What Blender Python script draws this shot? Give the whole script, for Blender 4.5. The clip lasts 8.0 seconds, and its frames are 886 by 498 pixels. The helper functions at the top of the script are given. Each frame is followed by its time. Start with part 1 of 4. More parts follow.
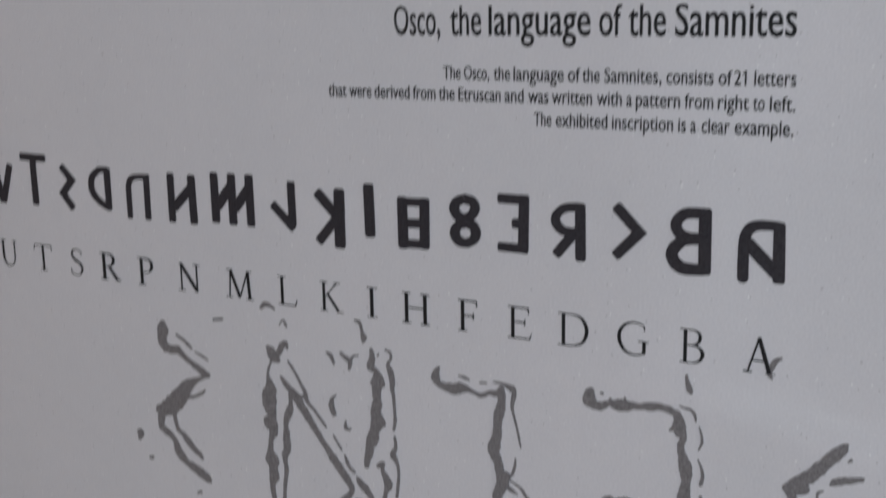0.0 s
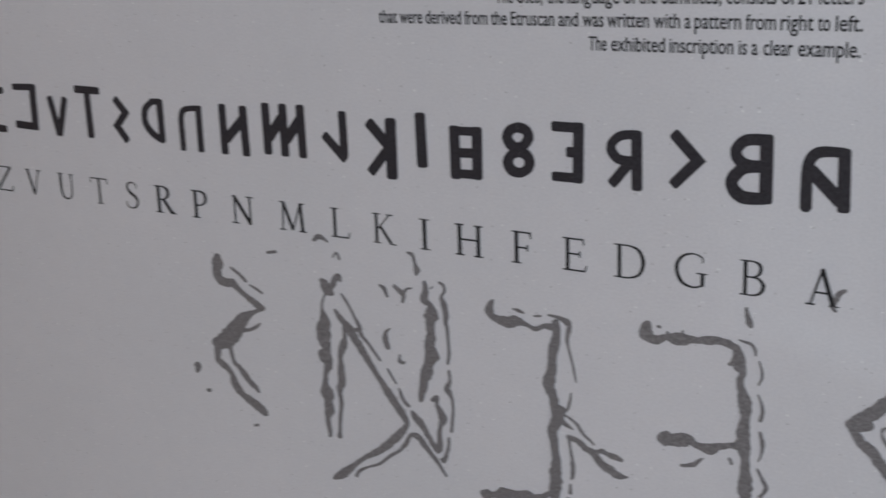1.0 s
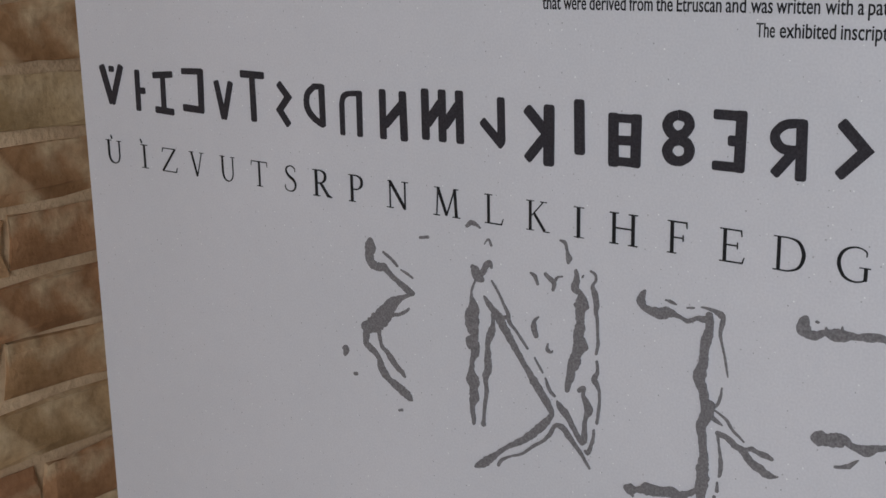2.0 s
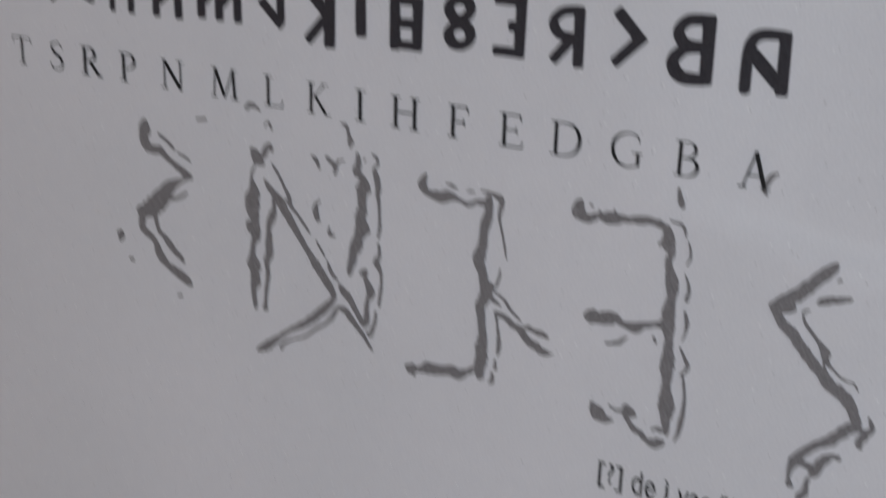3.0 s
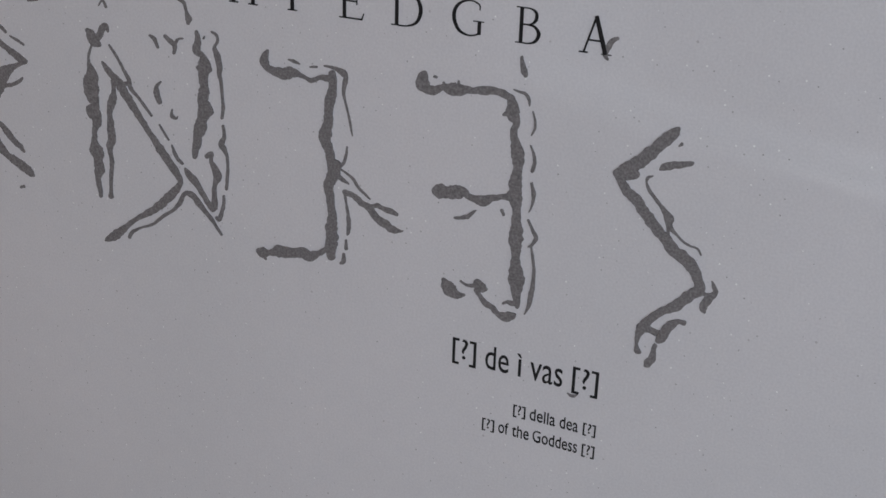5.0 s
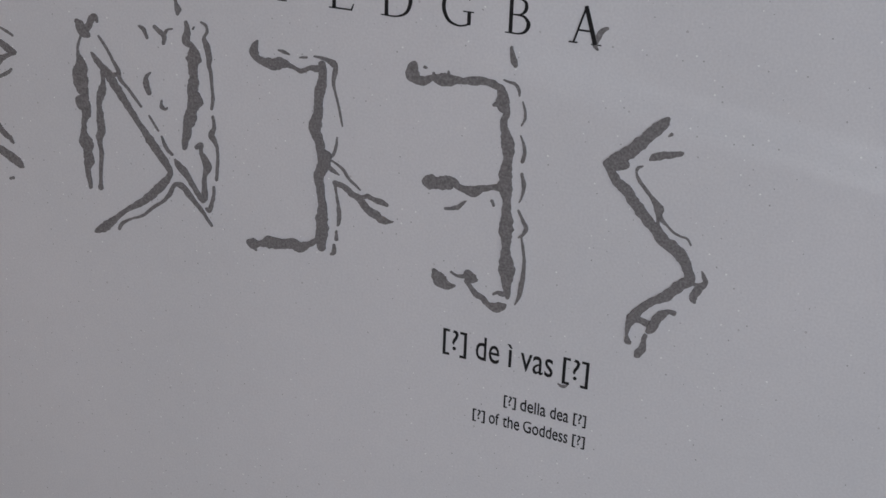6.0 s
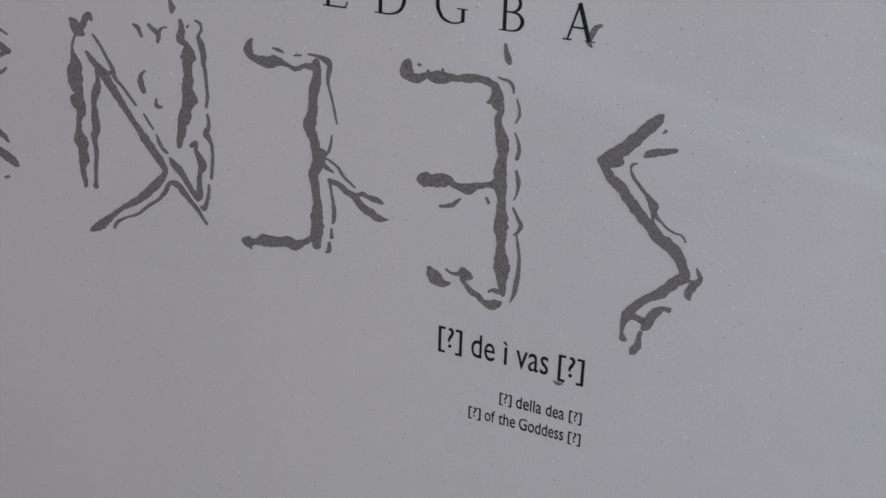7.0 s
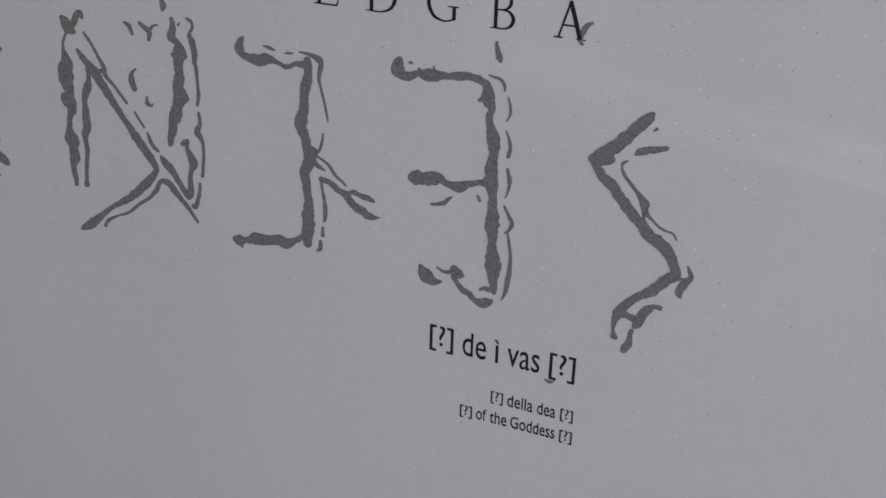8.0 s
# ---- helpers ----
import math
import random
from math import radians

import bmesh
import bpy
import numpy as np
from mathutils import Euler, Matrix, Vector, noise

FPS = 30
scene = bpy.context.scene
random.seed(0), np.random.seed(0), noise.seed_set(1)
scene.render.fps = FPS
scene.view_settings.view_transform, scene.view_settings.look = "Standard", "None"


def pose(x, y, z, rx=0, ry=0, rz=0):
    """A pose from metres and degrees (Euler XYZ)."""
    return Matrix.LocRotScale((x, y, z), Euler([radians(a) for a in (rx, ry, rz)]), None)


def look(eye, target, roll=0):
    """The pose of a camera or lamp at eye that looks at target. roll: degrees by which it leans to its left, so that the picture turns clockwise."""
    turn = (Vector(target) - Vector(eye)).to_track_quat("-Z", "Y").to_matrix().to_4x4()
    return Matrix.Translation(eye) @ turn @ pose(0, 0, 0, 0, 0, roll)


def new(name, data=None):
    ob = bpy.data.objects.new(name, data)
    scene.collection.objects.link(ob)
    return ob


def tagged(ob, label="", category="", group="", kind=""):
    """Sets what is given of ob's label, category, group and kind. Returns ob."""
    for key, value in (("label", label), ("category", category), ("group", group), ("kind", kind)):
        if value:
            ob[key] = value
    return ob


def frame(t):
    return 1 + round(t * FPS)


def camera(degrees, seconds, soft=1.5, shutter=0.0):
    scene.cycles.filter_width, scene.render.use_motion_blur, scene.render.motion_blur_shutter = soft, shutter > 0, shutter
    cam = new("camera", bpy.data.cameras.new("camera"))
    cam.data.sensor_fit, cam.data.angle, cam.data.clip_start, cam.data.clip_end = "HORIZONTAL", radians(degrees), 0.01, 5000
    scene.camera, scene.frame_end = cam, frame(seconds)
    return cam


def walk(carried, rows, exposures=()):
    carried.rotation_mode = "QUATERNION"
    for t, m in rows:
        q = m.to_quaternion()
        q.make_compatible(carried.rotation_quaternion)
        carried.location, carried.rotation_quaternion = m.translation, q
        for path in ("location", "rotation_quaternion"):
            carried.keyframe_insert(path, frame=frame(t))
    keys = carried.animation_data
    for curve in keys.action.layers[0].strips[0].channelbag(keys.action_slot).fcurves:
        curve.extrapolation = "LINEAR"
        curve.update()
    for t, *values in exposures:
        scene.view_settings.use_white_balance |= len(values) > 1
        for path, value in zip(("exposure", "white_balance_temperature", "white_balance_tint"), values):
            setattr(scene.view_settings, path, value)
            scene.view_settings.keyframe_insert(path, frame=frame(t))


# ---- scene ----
cam = camera(38.41, 8.0, soft=1.5, shutter=0.6)
# the first row leads in before the start; the rows from 1.3 to 2.2 carry the pan to the left and back
PATH = [
    (-0.1, pose(0.1732, -0.5653, 1.6536, 78.587, 1.298, 28.894)),
    (0.0, pose(0.1743, -0.5638, 1.6464, 77.127, 0.865, 29.215)),
    (0.1, pose(0.1754, -0.5623, 1.6391, 76.968, 0.432, 29.535)),
    (0.2, pose(0.1768, -0.5604, 1.6333, 76.891, -0.063, 29.730)),
    (0.3, pose(0.1776, -0.5580, 1.6332, 76.702, 0.196, 29.538)),
    (0.4, pose(0.1780, -0.5570, 1.6347, 76.443, 0.522, 29.611)),
    (0.5, pose(0.1774, -0.5562, 1.6371, 75.910, 0.754, 29.550)),
    (0.6, pose(0.1765, -0.5561, 1.6389, 75.460, 0.721, 29.657)),
    (0.8, pose(0.1748, -0.5515, 1.6397, 74.414, 0.930, 30.411)),
    (0.9, pose(0.1751, -0.5483, 1.6397, 74.218, 1.268, 31.206)),
    (0.967, pose(0.1772, -0.5466, 1.6391, 74.390, 1.722, 32.181)),
    (1.0, pose(0.1773, -0.5463, 1.6394, 74.386, 1.858, 32.461)),
    (1.033, pose(0.1774, -0.5460, 1.6397, 74.382, 1.994, 32.741)),
    (1.1, pose(0.1758, -0.5458, 1.6418, 74.186, 2.358, 33.444)),
    (1.2, pose(0.1735, -0.5471, 1.6439, 73.883, 2.378, 33.733)),
    (1.3, pose(0.1730, -0.5478, 1.6432, 73.950, 2.250, 34.750)),
    (1.5, pose(0.1733, -0.5500, 1.6370, 74.500, 1.850, 36.700)),
    (1.8, pose(0.1740, -0.5545, 1.6240, 75.400, 1.250, 38.800)),
    (2.0, pose(0.1743, -0.5570, 1.6175, 75.850, 1.000, 39.100)),
    (2.2, pose(0.1741, -0.5580, 1.6155, 75.900, 0.850, 37.800)),
    (2.3, pose(0.1739, -0.5579, 1.6171, 75.793, 0.823, 36.207)),
    (2.4, pose(0.1741, -0.5541, 1.6243, 75.118, 0.798, 34.720)),
    (2.467, pose(0.1723, -0.5520, 1.6299, 74.123, 1.177, 34.404)),
    (2.5, pose(0.1723, -0.5521, 1.6299, 74.007, 1.152, 34.267)),
    (2.533, pose(0.1723, -0.5522, 1.6299, 73.891, 1.127, 34.130)),
    (2.6, pose(0.1742, -0.5552, 1.6236, 73.957, 0.544, 33.345)),
    (2.7, pose(0.1729, -0.5579, 1.6181, 74.333, -0.024, 32.739)),
    (2.8, pose(0.1734, -0.5604, 1.6181, 73.600, -0.365, 31.226)),
    (2.9, pose(0.1703, -0.5594, 1.6213, 71.883, -1.166, 29.989)),
    (3.0, pose(0.1688, -0.5546, 1.6231, 70.101, -1.567, 29.364)),
    (3.1, pose(0.1697, -0.5505, 1.6220, 68.764, -1.776, 29.263)),
    (3.2, pose(0.1734, -0.5411, 1.6178, 67.969, -1.945, 29.161)),
    (3.3, pose(0.1774, -0.5390, 1.6135, 68.554, -1.739, 29.524)),
    (3.4, pose(0.1789, -0.5428, 1.6107, 69.870, -1.529, 29.224)),
    (3.5, pose(0.1787, -0.5493, 1.6088, 70.434, -1.885, 28.494)),
    (3.6, pose(0.1764, -0.5507, 1.6115, 69.877, -1.968, 27.601)),
    (3.7, pose(0.1770, -0.5502, 1.6121, 68.665, -1.815, 26.717)),
    (3.8, pose(0.1786, -0.5486, 1.6109, 68.082, -1.927, 26.267)),
    (3.9, pose(0.1808, -0.5472, 1.6092, 67.724, -2.135, 25.853)),
    (4.0, pose(0.1828, -0.5447, 1.6084, 67.040, -1.961, 25.121)),
    (4.2, pose(0.1881, -0.5387, 1.6068, 66.629, -1.717, 25.027)),
    (4.5, pose(0.1882, -0.5401, 1.6075, 66.728, -1.829, 24.482)),
    (4.7, pose(0.1890, -0.5382, 1.6070, 66.335, -1.786, 24.484)),
    (5.8, pose(0.1899, -0.5371, 1.6048, 65.732, -1.744, 24.390)),
    (6.0, pose(0.1906, -0.5370, 1.6053, 65.643, -1.777, 24.163)),
    (6.2, pose(0.1914, -0.5361, 1.6062, 65.528, -1.739, 24.222)),
    (6.5, pose(0.1914, -0.5365, 1.6056, 65.566, -1.741, 23.978)),
    (7.0, pose(0.1926, -0.5355, 1.6057, 65.492, -1.612, 24.084)),
    (7.5, pose(0.1922, -0.5361, 1.6046, 65.459, -1.654, 24.050)),
    (8.0, pose(0.1938, -0.5355, 1.6040, 65.575, -1.740, 23.811)),
]
walk(cam, PATH, [(0.0, 0.03, 6430, 8.8), (1.0, 0.02, 6430, 8.8), (2.3, 0.17, 6430, 8.8), (2.5, 0.11, 6430, 8.8), (3.5, 0.06, 6450, 9.5), (4.5, -0.04, 6450, 10), (6.0, -0.13, 6450, 10), (8.0, -0.13, 6450, 10)])

# ---- daylight ----
world = bpy.data.worlds.new("overcast_sky")
scene.world = world
world.use_nodes = True
wn = world.node_tree.nodes
sky = wn.new("ShaderNodeTexSky")
sky.sky_type, sky.sun_disc = "NISHITA", False
sky.sun_elevation, sky.sun_rotation = radians(37), radians(159)
wn["Background"].inputs["Strength"].default_value = 0.1
world.node_tree.links.new(sky.outputs[0], wn["Background"].inputs["Color"])
sun_data = bpy.data.lights.new("sun", "SUN")
sun_data.energy, sun_data.angle, sun_data.color = 0.8, radians(12), (1.0, 0.97, 0.93)
new("sun", sun_data).matrix_basis = look((3, -8, 8), (0, 0, 1.5))
# main room light: bluish area lamp added in the opening of an unseen window
added_light = bpy.data.lights.new("added_area_light", "AREA")
added_light.shape, added_light.size, added_light.size_y = "RECTANGLE", 1.36, 1.26
added_light.energy, added_light.color = 51.0, (0.856, 0.932, 1.0)
new("added_area_light", added_light).matrix_basis = look((1.45, -3.16, 1.75), (1.45, 0, 1.75))


# ---- materials ----
def material(name, rough=0.5, metal=0.0):
    m = bpy.data.materials.new(name)
    m.use_nodes = True
    b = m.node_tree.nodes["Principled BSDF"]
    b.inputs["Roughness"].default_value, b.inputs["Metallic"].default_value = rough, metal
    return m, m.node_tree.nodes, m.node_tree.links, b


def ramp(nodes, stops):
    r = nodes.new("ShaderNodeValToRGB")
    e = r.color_ramp.elements
    while len(e) < len(stops):
        e.new(0.5)
    for el, (p, c) in zip(e, stops):
        el.position, el.color = p, (*c, 1)
    return r


def tex(nodes, links, scale, detail=4.0, kind="Object"):
    co = nodes.new("ShaderNodeTexCoord")
    n = nodes.new("ShaderNodeTexNoise")
    n.inputs["Scale"].default_value, n.inputs["Detail"].default_value = scale, detail
    links.new(co.outputs[kind], n.inputs["Vector"])
    return n


def mix(nodes, links, a, b, fac, mode="MULTIPLY"):
    x = nodes.new("ShaderNodeMix")
    x.data_type, x.blend_type = "RGBA", mode
    links.new(a, x.inputs[6])
    links.new(b, x.inputs[7])
    if isinstance(fac, float):
        x.inputs[0].default_value = fac
    else:
        links.new(fac, x.inputs[0])
    return x.outputs[2]


def bump(nodes, links, b, height, strength, distance):
    n = nodes.new("ShaderNodeBump")
    n.inputs["Strength"].default_value, n.inputs["Distance"].default_value = strength, distance
    links.new(height, n.inputs["Height"])
    links.new(n.outputs[0], b.inputs["Normal"])


def mottled(name, dark, light, scale, fine, rough, relief, relief_scale=None):
    """Two scales of noise in the colour and a fine relief."""
    m, nodes, links, b = material(name, rough)
    big, small = tex(nodes, links, scale), tex(nodes, links, fine, 6.0)
    ra = ramp(nodes, [(0.3, dark), (0.7, light)])
    links.new(big.outputs["Fac"], ra.inputs[0])
    rb = ramp(nodes, [(0.25, (0.86, 0.86, 0.86)), (0.75, (1.0, 1.0, 1.0))])
    links.new(small.outputs["Fac"], rb.inputs[0])
    links.new(mix(nodes, links, ra.outputs[0], rb.outputs[0], 1.0), b.inputs["Base Color"])
    bump(nodes, links, b, small.outputs["Fac"], 0.4, relief)
    return m


def math_node(nodes, links, op, a, b):
    n = nodes.new("ShaderNodeMath")
    n.operation = op
    for i, v in enumerate((a, b)):
        if isinstance(v, (int, float)):
            n.inputs[i].default_value = v
        else:
            links.new(v, n.inputs[i])
    return n.outputs[0]


def printed_board():
    """Satin white laminate: faint unevenness, paper grain, dust and pits, and one soft crease in the film."""
    m, nodes, links, b = material("white_laminate", 0.40)
    big, mid, small = tex(nodes, links, 6.0, 3.0), tex(nodes, links, 90.0, 4.0), tex(nodes, links, 800.0, 3.0)
    ra = ramp(nodes, [(0.3, (0.718, 0.708, 0.758)), (0.7, (0.762, 0.744, 0.795))])
    links.new(big.outputs["Fac"], ra.inputs[0])
    rm = ramp(nodes, [(0.3, (0.975, 0.975, 0.98)), (0.7, (1.0, 1.0, 1.0))])
    links.new(mid.outputs["Fac"], rm.inputs[0])
    rb = ramp(nodes, [(0.3, (0.905, 0.905, 0.912)), (0.7, (1.0, 1.0, 1.0))])
    links.new(small.outputs["Fac"], rb.inputs[0])
    col = mix(nodes, links, ra.outputs[0], rm.outputs[0], 1.0)
    col = mix(nodes, links, col, rb.outputs[0], 1.0)
    co = nodes.new("ShaderNodeTexCoord")
    sep, flat = nodes.new("ShaderNodeSeparateXYZ"), nodes.new("ShaderNodeCombineXYZ")
    links.new(co.outputs["Object"], sep.inputs[0])
    links.new(sep.outputs["X"], flat.inputs["X"])
    links.new(sep.outputs["Z"], flat.inputs["Y"])
    for scale, size, share, tone, amount in ((120.0, 0.060, 0.32, (0.97, 0.97, 0.99), 0.8), (115.0, 0.050, 0.42, (0.22, 0.21, 0.23), 0.6), (31.0, 0.020, 0.6, (0.36, 0.33, 0.36), 0.5)):
        v = nodes.new("ShaderNodeTexVoronoi")
        v.voronoi_dimensions = "2D"
        v.inputs["Scale"].default_value = scale
        links.new(flat.outputs[0], v.inputs["Vector"])
        rgb = nodes.new("ShaderNodeSeparateColor")
        links.new(v.outputs["Color"], rgb.inputs[0])
        reach = math_node(nodes, links, "MULTIPLY", rgb.outputs[1], size)
        speck = math_node(nodes, links, "LESS_THAN", v.outputs["Distance"], reach)
        chosen = math_node(nodes, links, "LESS_THAN", rgb.outputs[0], share)
        fac = math_node(nodes, links, "MULTIPLY", math_node(nodes, links, "MULTIPLY", speck, chosen), amount)
        dust = nodes.new("ShaderNodeRGB")
        dust.outputs[0].default_value = (*tone, 1)
        col = mix(nodes, links, col, dust.outputs[0], fac, "MIX")
    links.new(col, b.inputs["Base Color"])
    # the crease runs almost level, a little lower towards its far end, and dies out at both ends
    across = math_node(nodes, links, "ADD", math_node(nodes, links, "MULTIPLY", sep.outputs["X"], 0.13), sep.outputs["Z"])
    fall = nodes.new("ShaderNodeMapRange")
    fall.interpolation_type = "SMOOTHERSTEP"
    for i, v in enumerate((-0.074, -0.046, 0.0, 1.0)):
        fall.inputs[i + 1].default_value = v
    links.new(across, fall.inputs[0])
    along = nodes.new("ShaderNodeMapRange")
    along.interpolation_type = "SMOOTHERSTEP"
    for i, v in enumerate((-0.06, 0.08, 0.0, 1.0)):
        along.inputs[i + 1].default_value = v
    links.new(sep.outputs["X"], along.inputs[0])
    crease = math_node(nodes, links, "MULTIPLY", math_node(nodes, links, "MULTIPLY", fall.outputs[0], along.outputs[0]), -1.0)
    fold = nodes.new("ShaderNodeBump")
    fold.inputs["Strength"].default_value, fold.inputs["Distance"].default_value = 1.0, 0.0060
    links.new(crease, fold.inputs["Height"])
    grain = nodes.new("ShaderNodeBump")
    grain.inputs["Strength"].default_value, grain.inputs["Distance"].default_value = 0.2, 0.0002
    links.new(small.outputs["Fac"], grain.inputs["Height"])
    links.new(fold.outputs[0], grain.inputs["Normal"])
    links.new(grain.outputs[0], b.inputs["Normal"])
    return m


def ink(name, dark, light, rough):
    m, nodes, links, b = material(name, rough)
    b.inputs["Specular IOR Level"].default_value = 0.25
    n = tex(nodes, links, 900.0, 3.0)
    r = ramp(nodes, [(0.3, dark), (0.7, light)])
    links.new(n.outputs["Fac"], r.inputs[0])
    links.new(r.outputs[0], b.inputs["Base Color"])
    return m


BOARD = printed_board()
BLACK_INK = ink("black_ink", (0.026, 0.024, 0.031), (0.050, 0.046, 0.056), 0.5)
TEXT_INK = ink("text_ink", (0.010, 0.010, 0.012), (0.022, 0.021, 0.025), 0.5)
GREY_INK = ink("grey_ink", (0.141, 0.132, 0.142), (0.270, 0.254, 0.269), 0.5)
PLASTER = mottled("old_plaster", (0.55, 0.52, 0.47), (0.66, 0.63, 0.58), 2.0, 60.0, 0.9, 0.003)
CEILING = mottled("ceiling_plaster", (0.68, 0.67, 0.65), (0.74, 0.73, 0.71), 1.5, 50.0, 0.9, 0.002)
FLOOR = mottled("stone_floor", (0.22, 0.20, 0.18), (0.34, 0.31, 0.28), 3.0, 90.0, 0.55, 0.002)
MORTAR = mottled("lime_mortar", (0.46, 0.29, 0.17), (0.72, 0.50, 0.32), 16.0, 160.0, 0.95, 0.006)
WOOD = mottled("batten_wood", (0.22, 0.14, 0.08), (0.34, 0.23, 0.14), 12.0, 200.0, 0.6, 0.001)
FRAME_PAINT = mottled("white_paint", (0.70, 0.70, 0.68), (0.78, 0.78, 0.76), 6.0, 150.0, 0.4, 0.0005)


def brick_material():
    m, nodes, links, b = material("weathered_brick", 0.92)
    info = nodes.new("ShaderNodeObjectInfo")
    tone = ramp(nodes, [(0.0, (0.38, 0.18, 0.09)), (0.35, (0.47, 0.24, 0.12)), (0.7, (0.52, 0.31, 0.16)), (1.0, (0.56, 0.39, 0.22))])
    links.new(info.outputs["Random"], tone.inputs[0])
    big, small = tex(nodes, links, 14.0, 5.0), tex(nodes, links, 150.0, 5.0)
    stain = ramp(nodes, [(0.35, (0.60, 0.55, 0.46)), (0.6, (1.0, 1.0, 1.0))])
    links.new(big.outputs["Fac"], stain.inputs[0])
    grain = ramp(nodes, [(0.3, (0.78, 0.76, 0.72)), (0.7, (1.0, 1.0, 1.0))])
    links.new(small.outputs["Fac"], grain.inputs[0])
    c = mix(nodes, links, tone.outputs[0], stain.outputs[0], 1.0)
    wash, lime = tex(nodes, links, 24.0, 7.0), nodes.new("ShaderNodeRGB")
    lime.outputs[0].default_value = (0.64, 0.46, 0.29, 1)
    smear = ramp(nodes, [(0.48, (0.0, 0.0, 0.0)), (0.66, (0.8, 0.8, 0.8))])
    links.new(wash.outputs["Fac"], smear.inputs[0])
    c = mix(nodes, links, c, lime.outputs[0], smear.outputs[0], "MIX")
    links.new(mix(nodes, links, c, grain.outputs[0], 1.0), b.inputs["Base Color"])
    bump(nodes, links, b, wash.outputs["Fac"], 0.9, 0.010)
    return m


BRICK = brick_material()
glass, _, _, gb = material("window_glass", 0.02)
gb.inputs["Transmission Weight"].default_value = 1.0


# ---- building helpers ----
def part(name, bm, mat, parent=None, label=""):
    me = bpy.data.meshes.new(name)
    bm.to_mesh(me)
    bm.free()
    me.materials.append(mat)
    ob = new(name, me)
    ob.parent = parent
    return tagged(ob, label)


def box(bm, a, b, bevel=0.0):
    """A box from corner a to corner b, its edges rounded by bevel."""
    lo, hi = Vector(a), Vector(b)
    made = bmesh.ops.create_cube(bm, size=1.0)["verts"]
    for v in made:
        v.co = Vector([lo[i] + (v.co[i] + 0.5) * (hi[i] - lo[i]) for i in range(3)])
    if bevel:
        edges = {e for v in made for e in v.link_edges}
        bmesh.ops.bevel(bm, geom=list(edges), offset=bevel, segments=2, affect="EDGES")
    return bm


def structure(name, mat, label, *boxes):
    bm = bmesh.new()
    for a, b in boxes:
        box(bm, a, b)
    return tagged(part(name, bm, mat), label, name.split("_")[0], kind="structure")


# ---- room ----
W0, E0, S0, N0, TOP = -0.775, 2.9, -3.1, 0.13, 2.75
structure("floor", FLOOR, "worn grey-brown stone floor of the room", ((W0 - 0.3, S0 - 0.3, -0.2), (E0 + 0.3, N0 + 0.3, 0)))
structure("ceiling", CEILING, "plain off-white plastered ceiling", ((W0 - 0.3, S0 - 0.3, TOP), (E0 + 0.3, N0 + 0.3, TOP + 0.2)))
structure("wall_north", PLASTER, "plain plastered wall behind the information panel", ((W0 - 0.3, N0, 0), (E0 + 0.3, N0 + 0.3, TOP)))
structure("wall_east", PLASTER, "plain plastered side wall", ((E0, S0, 0), (E0 + 0.3, N0, TOP)))
structure("wall_south", PLASTER, "plastered wall with an opening for the added window",
          ((W0 - 0.3, S0 - 0.3, 0), (0.75, S0, TOP)), ((2.15, S0 - 0.3, 0), (E0 + 0.3, S0, TOP)),
          ((0.75, S0 - 0.3, 0), (2.15, S0, 1.1)), ((0.75, S0 - 0.3, 2.4), (2.15, S0, TOP)))
wall_west = structure("wall_west", MORTAR, "brown brick wall with wide buff mortar joints", ((W0 - 0.3, S0, 0), (W0, N0, TOP)))
# this window is never in view; added to hold the area lamp's opening
window = tagged(new("unseen_window_1"), "unseen white-painted window of two panes, closed, added for light", "window", kind="structure")
window.location = (1.45, S0 - 0.2, 1.1)
for lo, hi in (((-0.7, 0, 0), (-0.64, 0.05, 1.3)), ((0.64, 0, 0), (0.7, 0.05, 1.3)), ((-0.64, 0, 0), (0.64, 0.05, 0.06)),
               ((-0.64, 0, 1.24), (0.64, 0.05, 1.3)), ((-0.03, 0, 0.06), (0.03, 0.05, 1.24))):
    part("window_frame", box(bmesh.new(), lo, hi, 0.004), FRAME_PAINT, window)
for lo, hi in (((-0.64, 0.02, 0.06), (-0.03, 0.026, 1.24)), ((0.03, 0.02, 0.06), (0.64, 0.026, 1.24))):
    pane = part("pane", box(bmesh.new(), lo, hi), glass, window)
    pane.visible_shadow = False

# ---- information panel; its own axes: x along it, z up, print faces -y, millimetres in the drawing lists ----
panel = tagged(new("information_panel"), "white laminated information panel printed with an ancient alphabet", "information panel")
panel.location = (0, 0, 1.5)
X0, X1, Z0, Z1 = -0.623, 0.262, -0.52, 0.225
part("board", box(bmesh.new(), (X0, 0, Z0), (X1, 0.010, Z1), 0.0012), BOARD, panel)
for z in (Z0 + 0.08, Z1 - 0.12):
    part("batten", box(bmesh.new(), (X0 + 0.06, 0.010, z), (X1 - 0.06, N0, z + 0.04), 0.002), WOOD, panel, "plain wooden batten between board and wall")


def spline(pts, steps):
    """Points on a smooth curve through (x, z, width) points."""
    p = np.array([pts[0], *pts, pts[-1]], float)
    out = []
    for i in range(1, len(p) - 2):
        for s in range(steps):
            t = s / steps
            out.append(0.5 * (2 * p[i] + (p[i + 1] - p[i - 1]) * t + (2 * p[i - 1] - 5 * p[i] + 4 * p[i + 1] - p[i + 2]) * t * t
                              + (3 * p[i] - p[i - 1] - 3 * p[i + 1] + p[i + 2]) * t ** 3))
    out.append(p[-2])
    return np.array(out)


LAYER = iter(range(10000))


